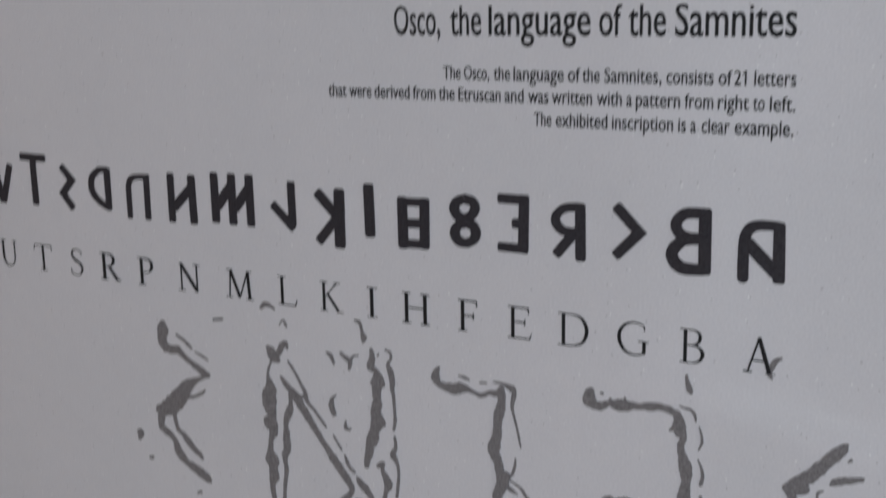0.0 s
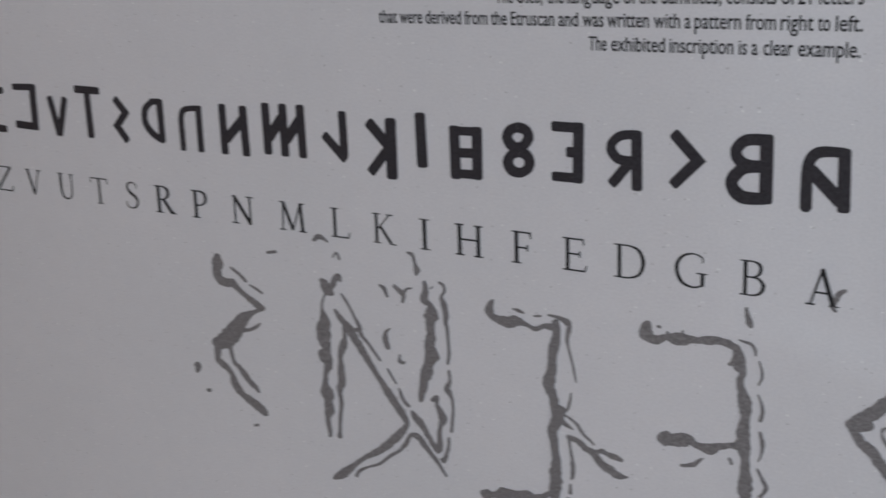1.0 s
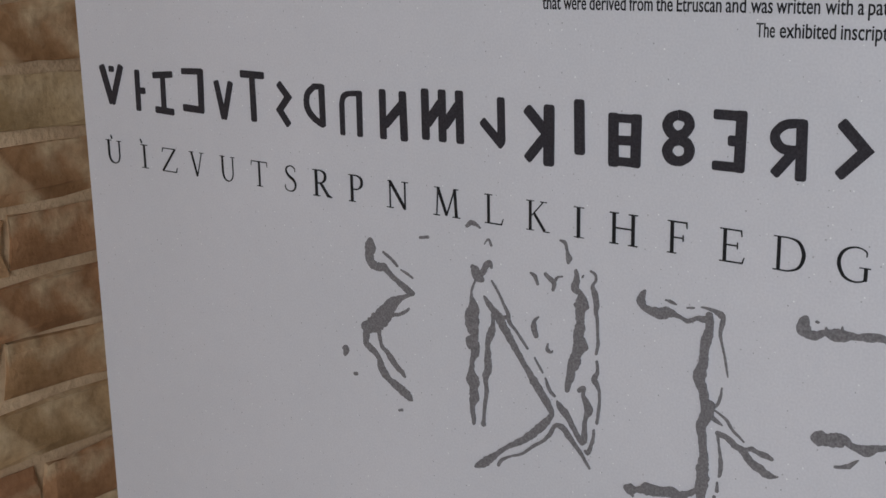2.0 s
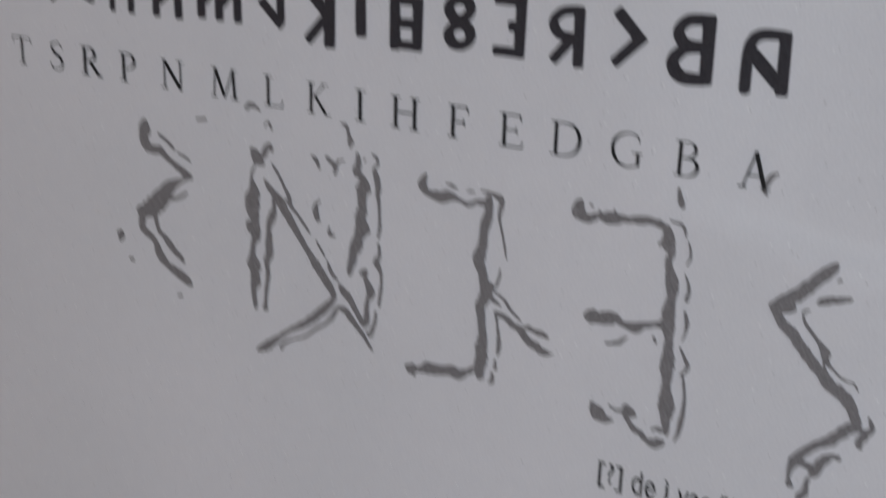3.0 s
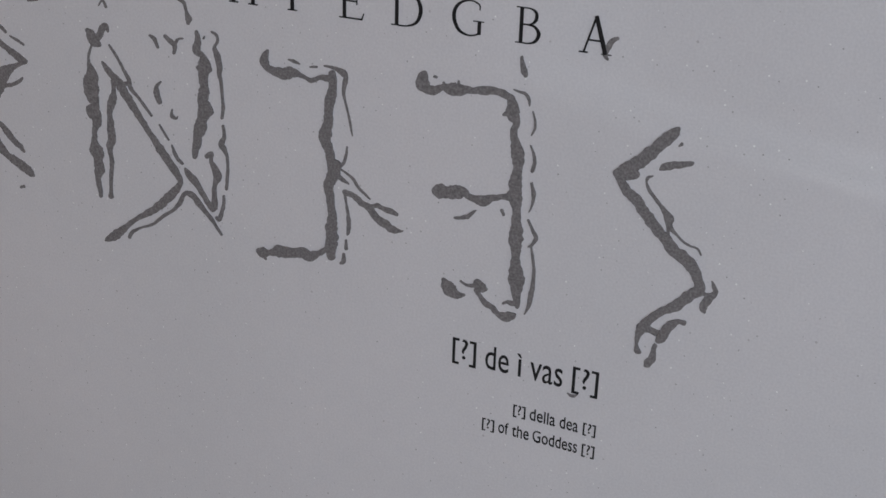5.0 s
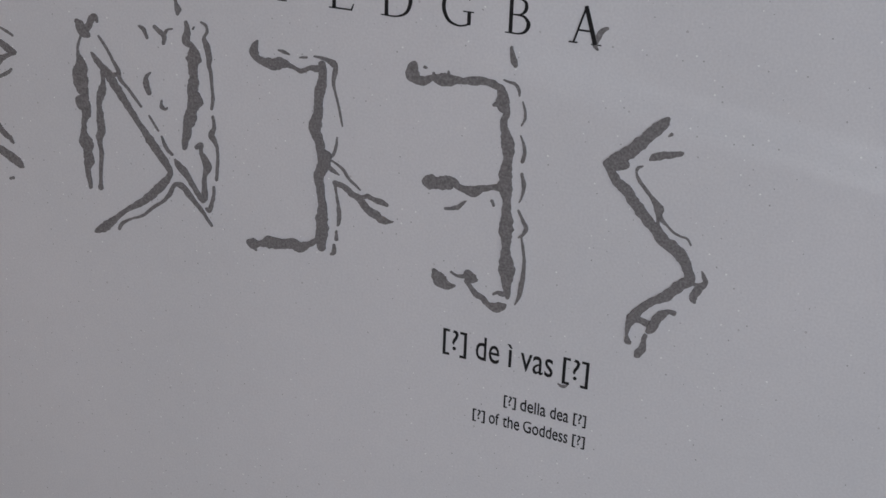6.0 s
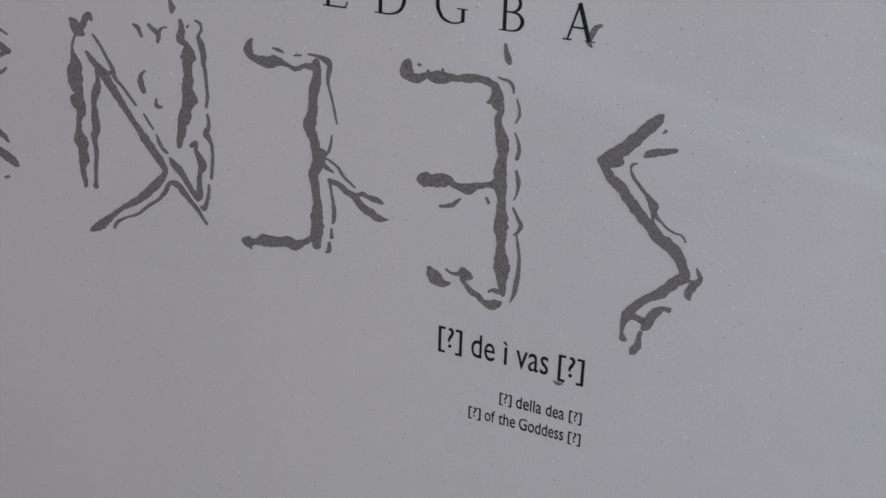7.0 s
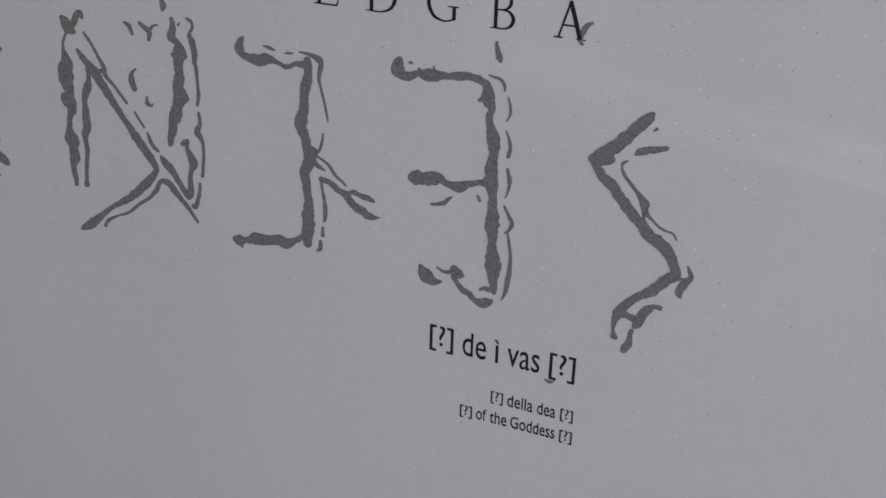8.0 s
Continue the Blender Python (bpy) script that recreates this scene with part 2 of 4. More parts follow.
class Lettering:
    """Collects ink strokes (x, z, width in mm) of one printed letter into one mesh with a little thickness."""

    def __init__(self, name, mat, parent, label="", rough=0.0):
        self.name, self.mat, self.parent, self.label, self.rough = name, mat, parent, label, rough
        self.bm = bmesh.new()

    def ribbon(self, mid, normal, half_a, half_b, ring=False):
        y = -(0.20 + 0.02 * (next(LAYER) % 37)) / 1000
        low = 0.0001
        sections = []
        for (x, z), n, a, b in zip(mid, normal, half_a, half_b):
            y -= 0.000003
            l, r = (x + n[0] * a, z + n[1] * a), (x - n[0] * b, z - n[1] * b)
            sections.append([self.bm.verts.new((q[0] / 1000, h, q[1] / 1000)) for q, h in ((l, low), (l, y), (r, y), (r, low))])
        for s, t in zip(sections, sections[1:]):
            for i in range(3):
                self.bm.faces.new((s[i], s[i + 1], t[i + 1], t[i]))
        if not ring:
            for s in (sections[0], sections[-1]):
                self.bm.faces.new(s)

    def stroke(self, pts, steps=6):
        """A curved brush stroke of changing width with softly rounded ends."""
        c = spline(pts, steps)
        d = np.gradient(c[:, :2], axis=0)
        for _ in range(2):
            d[1:-1] = d[:-2] + 2 * d[1:-1] + d[2:]
        d /= np.linalg.norm(d, axis=1)[:, None] + 1e-9
        w = np.maximum(c[:, 2], 0.25)
        ring = np.allclose(pts[0][:2], pts[-1][:2])
        head = [(c[0, :2] - d[0] * w[0] * k, d[0], w[0] * s) for k, s in ((0.36, 0.35), (0.2, 0.78))]
        tail = [(c[-1, :2] + d[-1] * w[-1] * k, d[-1], w[-1] * s) for k, s in ((0.2, 0.78), (0.36, 0.35))]
        if ring:
            join = d[0] + d[-1]
            d[0] = d[-1] = join / np.linalg.norm(join)
            head = tail = []
        rows = head + list(zip(c[:, :2], d, w)) + tail
        mid = np.array([r[0] for r in rows])
        nor = np.array([(-r[1][1], r[1][0]) for r in rows])
        half = np.array([r[2] / 2 for r in rows])
        wob = [np.array([1 + self.rough * (noise.noise((x * 0.4 + o, z * 0.4, 7.0)) + 0.4 * noise.noise((x * 1.0 + o, z * 1.1, 2.0))) for x, z in mid])
               for o in (0.0, 40.0)]
        self.ribbon(mid, nor, half * wob[0], half * wob[1], ring)

    def bar(self, pts):
        """A straight or bent bar with mitred corners and barely rounded ends."""
        p = np.array(pts, float)
        xy, w = p[:, :2], p[:, 2]
        mid, nor, half = [], [], []
        for i in range(len(xy)):
            first, last = i == 0, i == len(xy) - 1
            d_in = None if first else (xy[i] - xy[i - 1]) / np.linalg.norm(xy[i] - xy[i - 1])
            d_out = None if last else (xy[i + 1] - xy[i]) / np.linalg.norm(xy[i + 1] - xy[i])
            if first or last:
                d = d_out if first else d_in
                n = (-d[1], d[0])
                ends = ((0.0, 0.62), (0.07, 0.86), (0.2, 0.98), (0.3, 1.0))
                for k, s in ends if first else ends[::-1]:
                    mid.append(xy[i] + d * w[i] * k * (1 if first else -1))
                    nor.append(n)
                    half.append(w[i] / 2 * s)
            else:
                b = d_in + d_out
                b /= np.linalg.norm(b)
                n = np.array((-b[1], b[0]))
                mid.append(xy[i])
                nor.append(n)
                half.append(w[i] / 2 / max(0.45, abs(n @ np.array((-d_in[1], d_in[0])))))
        half = np.array(half)
        wob = [np.array([1 + self.rough * noise.noise((x * 0.3 + o, z * 0.3, 3.0)) for x, z in mid]) for o in (0.0, 40.0)]
        self.ribbon(np.array(mid), nor, half * wob[0], half * wob[1])

    def done(self):
        bmesh.ops.recalc_face_normals(self.bm, faces=self.bm.faces)
        return part(self.name, self.bm, self.mat, self.parent, self.label)


def traced_letter(kind):
    return Lettering("traced_letter", GREY_INK, panel, f"grey traced outline of a carved {kind}", 0.27)


def bold_letter():
    return Lettering("bold_letter", BLACK_INK, panel, "", 0.08)


def fleck(parent, pts):
    f = Lettering("fleck", GREY_INK, parent, "", 0.32)
    f.stroke(pts)
    return f.done()


# the five traced letters: main strokes, then loose flecks of ink (x, z, width in mm)
letter = traced_letter("zigzag letter")
letter.stroke([(-339.7, -66.7, 4.7), (-340, -71, 9.3), (-340.8, -75.8, 6.6), (-339.8, -80.3, 6.7), (-335.4, -82.8, 5.8), (-329, -82.3, 5.4), (-324.8, -85.5, 4.1), (-319.6, -88.7, 3.6), (-314.5, -91.4, 4.4), (-309.3, -94.1, 4.7), (-305.4, -94.9, 2)])
letter.stroke([(-305.9, -95.7, 1.7), (-313.1, -98.3, 2.7), (-321.5, -103.2, 7.2), (-327.9, -110.4, 10.7), (-334.3, -117, 11.7), (-341.6, -122, 9.8), (-347.8, -123.4, 5.5)])
letter.stroke([(-324.8, -112.1, 2.8), (-317, -110, 2.1), (-312.4, -107.5, 2.1), (-309.6, -105.2, 1.4)])
letter.stroke([(-345.1, -124.8, 5.7), (-346.2, -133.2, 5), (-343.2, -136.3, 4.9), (-338.3, -139.1, 4.4), (-335.2, -142.3, 4), (-333.8, -147.6, 6), (-330.4, -151.8, 5.9), (-325.5, -155.3, 4.8), (-320.2, -157.9, 6.1), (-314.5, -160.5, 6.1), (-310.6, -163, 4.8), (-308.8, -164.1, 1.4)])
letter.stroke([(-335.2, -123, 3.9), (-333.9, -130.2, 3), (-332.3, -134.3, 3), (-328.8, -136.6, 3.4), (-325, -140.3, 4.9), (-321.6, -144.1, 4.4), (-317.2, -146.9, 3.8), (-314.3, -150, 1.9)])
traced = letter.done()
fleck(traced, [(-329.3, -72.7, 1.8), (-323.6, -75.8, 2.2), (-318.1, -79.9, 1.8)])
fleck(traced, [(-315.6, -81.7, 0.9), (-310.8, -83.4, 1.7), (-306.1, -85.5, 1.3)])
fleck(traced, [(-366.5, -141.4, 1.6), (-363.5, -141.3, 6.2), (-364.9, -145.7, 2.4)])
fleck(traced, [(-357.1, -156.8, 2.3), (-354.7, -156.3, 2.3)])
fleck(traced, [(-319.9, -173.2, 1.8), (-317.1, -172.2, 1.8)])
fleck(traced, [(-299.8, -59.6, 1.7), (-293.3, -58.4, 2)])
letter = traced_letter("barred letter")
letter.stroke([(-260.8, -71.3, 3.2), (-259.1, -72.9, 6), (-256.8, -76.7, 6.3), (-253.2, -78, 3)])
letter.stroke([(-256.9, -77.6, 3.8), (-252.7, -73, 4), (-250.8, -69.1, 3.9), (-248, -67.5, 3.5), (-246.8, -70.1, 1.2)])
letter.stroke([(-258.2, -78.4, 1.4), (-261.2, -85.1, 1.5), (-261.3, -89.8, 2.4), (-260.1, -96, 7.9), (-261.6, -102.6, 10.3), (-260.8, -108.9, 9.1), (-259.3, -112.8, 5.6), (-261.3, -117.1, 8.9), (-259.3, -120, 7.5), (-259.7, -124, 5.4), (-261.4, -128.5, 3.1), (-262, -134.3, 4.1), (-261.7, -138.6, 8.4), (-260.9, -141.8, 8.8), (-260.6, -146.1, 5.8), (-260.3, -150.8, 6.9), (-261.8, -157.2, 3.7), (-260.9, -163.9, 3), (-260.9, -167.7, 2.1)])
letter.stroke([(-245.9, -97.4, 3.1), (-246, -101.8, 2.7), (-246.8, -106.7, 4.8), (-248.9, -111.9, 5.2), (-250.1, -116.3, 3.1), (-249.9, -121.7, 4.4), (-250, -126.7, 5.2), (-249.8, -131.6, 5.1), (-251.7, -135.2, 4.6), (-251.7, -139.2, 3.3), (-251.1, -145.1, 2.8), (-252.6, -155.5, 2.4), (-253.2, -161.7, 2), (-253.7, -166.6, 3.3)])
letter.stroke([(-252.4, -87.6, 1.2), (-250.1, -90.4, 3.2), (-246.7, -94, 4), (-242.5, -97.5, 5.6), (-239.3, -102.4, 5.6), (-235, -108.1, 4.8), (-232, -112.4, 4.4), (-227.7, -118.1, 4), (-223.3, -123.9, 3.6), (-220, -128.2, 4.4), (-216.6, -132.5, 5.7), (-212.6, -137.7, 4.9), (-208.5, -142.5, 4.9), (-205.8, -146.3, 3.6), (-204.9, -149.4, 2.8)])
letter.stroke([(-246.8, -77.5, 1.2), (-243.9, -81.1, 1.6), (-240.6, -85.9, 1.6), (-238.1, -90.6, 2), (-235.5, -94.6, 2.4), (-235.1, -97.7, 2.8), (-233.5, -100.9, 2), (-229.8, -104.1, 1.6), (-226.1, -108.3, 1.6), (-221.7, -113.3, 1.2)])
letter.stroke([(-241.9, -98.7, 2.5), (-238.1, -97.8, 2.5), (-234.3, -96.9, 1.6)])
letter.stroke([(-204.9, -148.4, 2.7), (-207.4, -152.5, 3.8), (-213.5, -159, 5.3), (-219.2, -164.5, 5), (-226.1, -169.9, 4.4), (-235.5, -175.9, 2.8), (-243.1, -181.9, 3.2), (-247.4, -185.9, 4.2), (-252.5, -190.1, 5.4), (-257.6, -193.3, 3.9), (-260.2, -194.9, 1.3)])
letter.stroke([(-243, -189.6, 2.1), (-240.3, -185.5, 2.2), (-233.3, -181.3, 1.3), (-226.1, -178.2, 1.6), (-218.2, -171.5, 1.9), (-211, -166.3, 1.9), (-207, -161.8, 2.6), (-202.7, -155, 2.5), (-198.3, -154.8, 3.5), (-194.5, -158.1, 4), (-190.3, -162.6, 2.8), (-186.2, -166.5, 2.4), (-182.8, -170.9, 1.6), (-179.7, -175, 1.2)])
letter.stroke([(-201.7, -140, 1.2), (-200, -142.6, 4), (-196.2, -145.9, 4.8), (-193.2, -149.6, 3.6), (-189.8, -154.6, 3.2), (-186.5, -159.2, 3.6), (-184.4, -160.5, 3.9)])
letter.stroke([(-187.3, -130.6, 2.7), (-183.9, -128.4, 2.3), (-184.5, -132.7, 2.3), (-182.6, -136.2, 3.9), (-180.7, -140.8, 5.2), (-182.4, -145, 2.8), (-183.3, -149.4, 2.6), (-183.3, -154.3, 3.4), (-183.9, -159.7, 3.7)])
traced = letter.done()
fleck(traced, [(-189.9, -62.4, 1.8), (-189.1, -65.5, 3.6), (-189.7, -69.2, 4.2), (-190.6, -72.9, 4.4), (-187.2, -74.5, 2.9), (-186.1, -77.6, 6.5), (-186.3, -82.2, 8.5), (-186.9, -86.2, 5.7), (-186.8, -89.9, 5.1), (-186.8, -94.4, 6.4), (-187.8, -99.2, 6.6), (-186.7, -104.6, 9.4), (-188.8, -109.3, 6.2), (-190.2, -114.6, 7.6), (-192.3, -119.4, 5.3), (-192.9, -123.6, 5), (-194.3, -128.6, 3.9), (-194.9, -132.3, 2.6)])
fleck(traced, [(-180.6, -61.4, 1), (-177.6, -62.8, 1.4), (-177.1, -66, 1.4), (-178.9, -68.9, 1.7), (-178.7, -71.2, 2.9), (-177.5, -74, 3.6), (-176.4, -79.3, 3.2), (-176.7, -83.8, 2.5), (-175.9, -88.2, 1.8), (-175.4, -97.3, 1.4), (-175.3, -101.9, 1.8), (-176.3, -107.3, 1.4)])
fleck(traced, [(-175.8, -111.3, 1.5), (-175.4, -117.5, 2.1), (-177.5, -121.9, 3.3), (-175.8, -124.5, 3.1), (-174.2, -127.7, 1.9), (-173.9, -134.7, 1.5), (-174.6, -141.3, 1.8), (-175.3, -147.2, 1.5)])
fleck(traced, [(-177.3, -151.5, 1.5), (-177.6, -156.5, 1.8), (-179.4, -162.5, 2.4), (-181, -166.2, 2.4), (-182.8, -165.2, 1.6)])
fleck(traced, [(-216.9, -117.4, 0.8), (-214.3, -121.4, 1.2), (-211.3, -125.4, 0.8)])
fleck(traced, [(-209.6, -128, 0.8), (-207.8, -132.6, 2), (-205.8, -135.5, 2), (-203, -137.6, 1.2)])
fleck(traced, [(-219.7, -68.4, 1.1), (-216.9, -69.8, 2.3), (-214.8, -74.4, 1.5)])
fleck(traced, [(-209.9, -67.4, 1.8), (-206.6, -69.9, 2.6), (-203.9, -71.7, 2.6), (-204.6, -76, 1.8)])
fleck(traced, [(-203.8, -71.1, 1.9), (-201.5, -68.1, 1.2), (-198.6, -67.4, 0.9)])
fleck(traced, [(-214.2, -93, 0.9), (-216.9, -95.9, 2.1), (-217.3, -100.6, 3.8), (-215.8, -104.8, 2.7)])
fleck(traced, [(-208, -107.4, 0.7), (-208.3, -110.9, 2), (-205.9, -112.1, 1.4), (-204.7, -110.9, 0.6)])
fleck(traced, [(-184.9, -64.4, 0.6), (-185.6, -65.6, 1)])
letter = traced_letter("hooked letter")
letter.stroke([(-147.1, -66.6, 1.5), (-148.5, -69.4, 3.6), (-149, -73, 4.9), (-147.1, -75.7, 3.4), (-143.2, -76.6, 4.5), (-137.9, -77.3, 6), (-133.2, -76, 5.4), (-128.7, -76.5, 2.5), (-124.5, -77.7, 1.6), (-121.6, -78.4, 2.3), (-117, -76.3, 2.3), (-113.1, -76, 2.9), (-109.9, -75, 2.8)])
letter.stroke([(-109.9, -72.9, 3.9), (-109.6, -78.4, 4.5), (-110, -82.8, 5.1), (-111.7, -89, 5.4), (-112.1, -94.9, 4.6), (-112.2, -99.4, 5.1), (-113.9, -104.2, 6.5), (-114, -109.3, 6.2), (-111.7, -113.8, 4.9), (-111.1, -118, 4.9), (-108.9, -122.5, 8.2), (-109.9, -127, 6.3), (-112.3, -133, 5.6), (-111.7, -137.6, 4.9), (-110.8, -143.7, 4.2), (-110.2, -150, 4.8), (-110.6, -156.4, 6.5), (-110.4, -162.8, 6.9), (-111.1, -167.8, 6.2), (-111.2, -173.4, 4.9)])
letter.stroke([(-112.5, -168.1, 2.4), (-115.9, -171.1, 3), (-119.7, -173.6, 3.7), (-123.9, -175.8, 5.8), (-128.4, -174.7, 6.3), (-133.6, -175.8, 5), (-138.9, -176.9, 6.2), (-143.8, -177, 6.7), (-148.9, -179, 3), (-153.2, -179.9, 6.4), (-156.4, -179.3, 3)])
letter.stroke([(-154.3, -180.8, 3.2), (-151.9, -183.7, 1.6)])
letter.stroke([(-114.6, -69.9, 0.9), (-111.1, -70, 1.5), (-106.7, -70.8, 2.5), (-103.5, -72.3, 3.9), (-102.3, -73.9, 2.6), (-102.9, -77.4, 2.8), (-103.6, -81.9, 2), (-102.4, -87.5, 1.3), (-100.8, -93.1, 1.3), (-99.6, -98.9, 1.3), (-98.6, -103.8, 0.7)])
letter.stroke([(-101.6, -110.3, 1), (-102.3, -115.2, 1.6), (-103.9, -119.8, 1.8), (-107.2, -122.2, 2.9)])
letter.stroke([(-109.3, -126.3, 3.1), (-105.6, -127.8, 2.8), (-103.4, -128.9, 2.1), (-100.7, -130.3, 1)])
traced = letter.done()
fleck(traced, [(-104.9, -123.3, 1), (-100.7, -125.3, 1.4), (-97.5, -127.8, 1.8), (-94.9, -131.4, 1.8), (-91.6, -133.8, 1.4), (-88.4, -136.3, 1)])
fleck(traced, [(-103.4, -135.1, 3), (-99.1, -135.9, 3.1), (-95.9, -137.4, 3.5), (-92.6, -139.6, 3.5), (-88.7, -141, 4.2), (-86.1, -144.3, 4.2), (-82.8, -146.8, 4.9), (-78.9, -148.5, 4.2), (-75.4, -150.3, 4.4), (-71.5, -150.5, 1.9), (-69.3, -150, 0.6)])
fleck(traced, [(-89.7, -141.2, 2.1), (-84.5, -139, 2.5), (-80.6, -140.1, 2.7), (-76.4, -140.5, 3.3), (-72.9, -141.7, 2)])
fleck(traced, [(-103.1, -135.7, 2.4), (-102.5, -139, 1.4), (-101.5, -145.1, 1.7), (-100.6, -151.2, 2.7), (-100.9, -156.7, 2), (-101.6, -158.8, 1)])
fleck(traced, [(-102.3, -162.1, 1.4), (-102.3, -167, 2.1)])
fleck(traced, [(-103.7, -170.2, 1.7), (-103.7, -174.5, 2.6), (-105.8, -176.2, 1.2)])
fleck(traced, [(-135, -69.6, 0.9), (-131.8, -70, 1.9), (-128.5, -71, 0.6)])
fleck(traced, [(-122.7, -71.6, 0.9), (-120.8, -71.3, 1.2), (-118.5, -71, 0.9)])
letter = traced_letter("comb letter")
letter.stroke([(-59.2, -65.6, 3.5), (-60.6, -69.7, 7.4), (-57.9, -73, 5.5), (-54.3, -73.3, 4.4), (-49.8, -71.2, 3.3), (-45.4, -71.4, 5.7), (-41.3, -71, 6.1), (-37.5, -70.5, 3.9), (-33.1, -70.1, 3.3), (-27.9, -69.3, 4.4), (-22.2, -68.7, 3.6), (-17.6, -69.7, 3.7), (-13.5, -71.2, 3.5)])
letter.stroke([(-14.7, -70.3, 3.5), (-13.3, -75.6, 5.8), (-13.1, -78.9, 7.1), (-10.9, -82.5, 3.8), (-12.1, -87.1, 3.4), (-11, -92, 4.7), (-9.6, -96.9, 6.5), (-9, -101.9, 5.8), (-9.1, -106.5, 4.6), (-9.7, -111.2, 6.4), (-9.8, -115.9, 6.5), (-9.5, -120.5, 7.8), (-8.4, -125.6, 4.8), (-8.4, -131.5, 4.5), (-7.7, -137.9, 6.9), (-8, -144, 6.9), (-7.4, -150, 4.5), (-7.4, -155.5, 5.5), (-6.5, -160.8, 8.9), (-6.3, -165.1, 8.5), (-6, -170, 5.2), (-5.5, -175.2, 4), (-5, -178.3, 1.9)])
letter.stroke([(-12.9, -178.2, 1.2), (-10.6, -176.7, 1.9), (-7.5, -177, 2.5), (-5.1, -175.5, 2.3)])
letter.stroke([(-49.3, -68.6, 1.2), (-48.4, -70.7, 2.1)])
letter.stroke([(-41.4, -66.6, 0.9), (-41.3, -69.4, 2.4)])
letter.stroke([(-17.7, -79.6, 1.6), (-15.4, -78.4, 3.2), (-12.6, -77.7, 3.8)])
letter.stroke([(-51.8, -124.9, 5.4), (-49.3, -124.4, 7.9), (-45, -124.2, 6.6), (-40.8, -123.4, 7.7), (-36.6, -122.6, 5.6), (-33.8, -124.2, 3.2), (-30.1, -125, 4), (-26.2, -125.1, 5.6), (-21.5, -122.8, 3.4), (-16.8, -121.3, 2.6), (-12.2, -120.1, 4)])
traced = letter.done()
fleck(traced, [(-41, -137, 1.2), (-37.3, -136.3, 1.8), (-33.7, -134.7, 2.3), (-30.8, -131.7, 1.4), (-29.6, -130.9, 0.6)])
fleck(traced, [(-16.2, -128, 1.6), (-14.9, -130.4, 1.3)])
fleck(traced, [(-46.2, -172, 2.1), (-44.2, -174.4, 6.3), (-41.6, -177.1, 7.7), (-38.1, -178.8, 4.7), (-34, -178.2, 1.3)])
fleck(traced, [(-36.5, -170.8, 1), (-33, -172.3, 1.3), (-29.3, -171.8, 2.5), (-26.8, -170.9, 5.9), (-23.7, -172.1, 4.7), (-22.1, -172.4, 1.7)])
fleck(traced, [(-27.6, -173.6, 2.7), (-25.3, -176.9, 2.4), (-22.4, -180.1, 3.1), (-18.6, -181.7, 3.4), (-15.4, -184.5, 2.7), (-11.4, -185.2, 5.2), (-7.8, -183.7, 4.2), (-6, -182.6, 1.5)])
fleck(traced, [(-13.2, -66.5, 0.6), (-10.3, -67.2, 1.1), (-7.2, -67.8, 1.4), (-5.3, -70.5, 1.4), (-4.9, -73.2, 0.6)])
fleck(traced, [(-3.1, -75.7, 0.6), (-1.7, -80.1, 1.1), (-1.5, -83.7, 1.1), (-3, -87.3, 0.8)])
fleck(traced, [(-3.2, -92.4, 0.6), (-1.3, -96.8, 1.2), (-0.7, -101, 1.7), (-1.6, -105.4, 1.4)])
fleck(traced, [(-1.6, -111.2, 1.2), (-0.1, -116.7, 2), (-0.6, -122.6, 1.1), (-1.9, -126.1, 0.6)])
fleck(traced, [(-2.2, -130.3, 0.9), (0.4, -135.1, 1.6), (2.4, -138.9, 2.1), (0.8, -142.8, 1.4), (-1.2, -144.4, 0.8)])
fleck(traced, [(0.3, -144.1, 0.9), (1.6, -150.5, 1.2), (2.5, -156.4, 1.5), (2.4, -164.1, 2.1), (1.8, -170.4, 2.6), (0.7, -177, 1.7), (-0.9, -181.1, 0.6)])
fleck(traced, [(-10.1, -50.5, 1.4), (-9.6, -53.6, 2), (-8.6, -56.7, 3.4), (-7.7, -59, 2.3)])
fleck(traced, [(-54.1, -66.3, 1.2), (-52.9, -66.6, 1.2)])
letter = traced_letter("angular letter")
letter.stroke([(66.3, -72.6, 2), (64.2, -75.1, 5.1), (60.2, -79.5, 5.6), (56.5, -84.1, 5.6), (53.1, -87.7, 6.2), (50, -91, 6.2), (46.2, -94.4, 6.8), (42.5, -97.5, 6.4), (39.3, -98.6, 3.5)])
letter.stroke([(41.2, -98.6, 4.4), (45.3, -98.4, 5.5), (49.2, -97.4, 3.8)])
letter.stroke([(40.1, -98.8, 3.4), (42.7, -102.8, 4), (45.7, -106.7, 4.6), (49.8, -109.3, 5.2), (53.4, -113.7, 4.9), (57, -117.8, 5.2), (61, -122.1, 5.2), (65.4, -126, 5.2), (69.3, -130.4, 5.8), (73.7, -133.2, 5.8), (77.1, -135.3, 5.8), (80.7, -138.9, 5.7), (82.8, -143.4, 4.5), (84.6, -147.3, 4.4), (85.1, -150.1, 2.7)])
letter.stroke([(84.4, -148.5, 4.9), (80.7, -151.7, 5.4), (77.6, -155.1, 4.8), (74.9, -158.3, 5.2), (71.6, -160.9, 4.2), (68, -163.2, 3.6), (63, -168.3, 3.8), (59.8, -173, 4.6), (57.9, -177.4, 3.5), (57.4, -181.3, 1.9), (57.4, -184.4, 1.4), (57.9, -186.7, 3.1), (59.4, -187.6, 1.6)])
letter.stroke([(79.1, -166.9, 2.4), (76.1, -167, 2.3), (73, -169.3, 4.3), (70.7, -173.2, 4.8), (69.1, -177.2, 4.3), (67.4, -179.4, 2.7)])
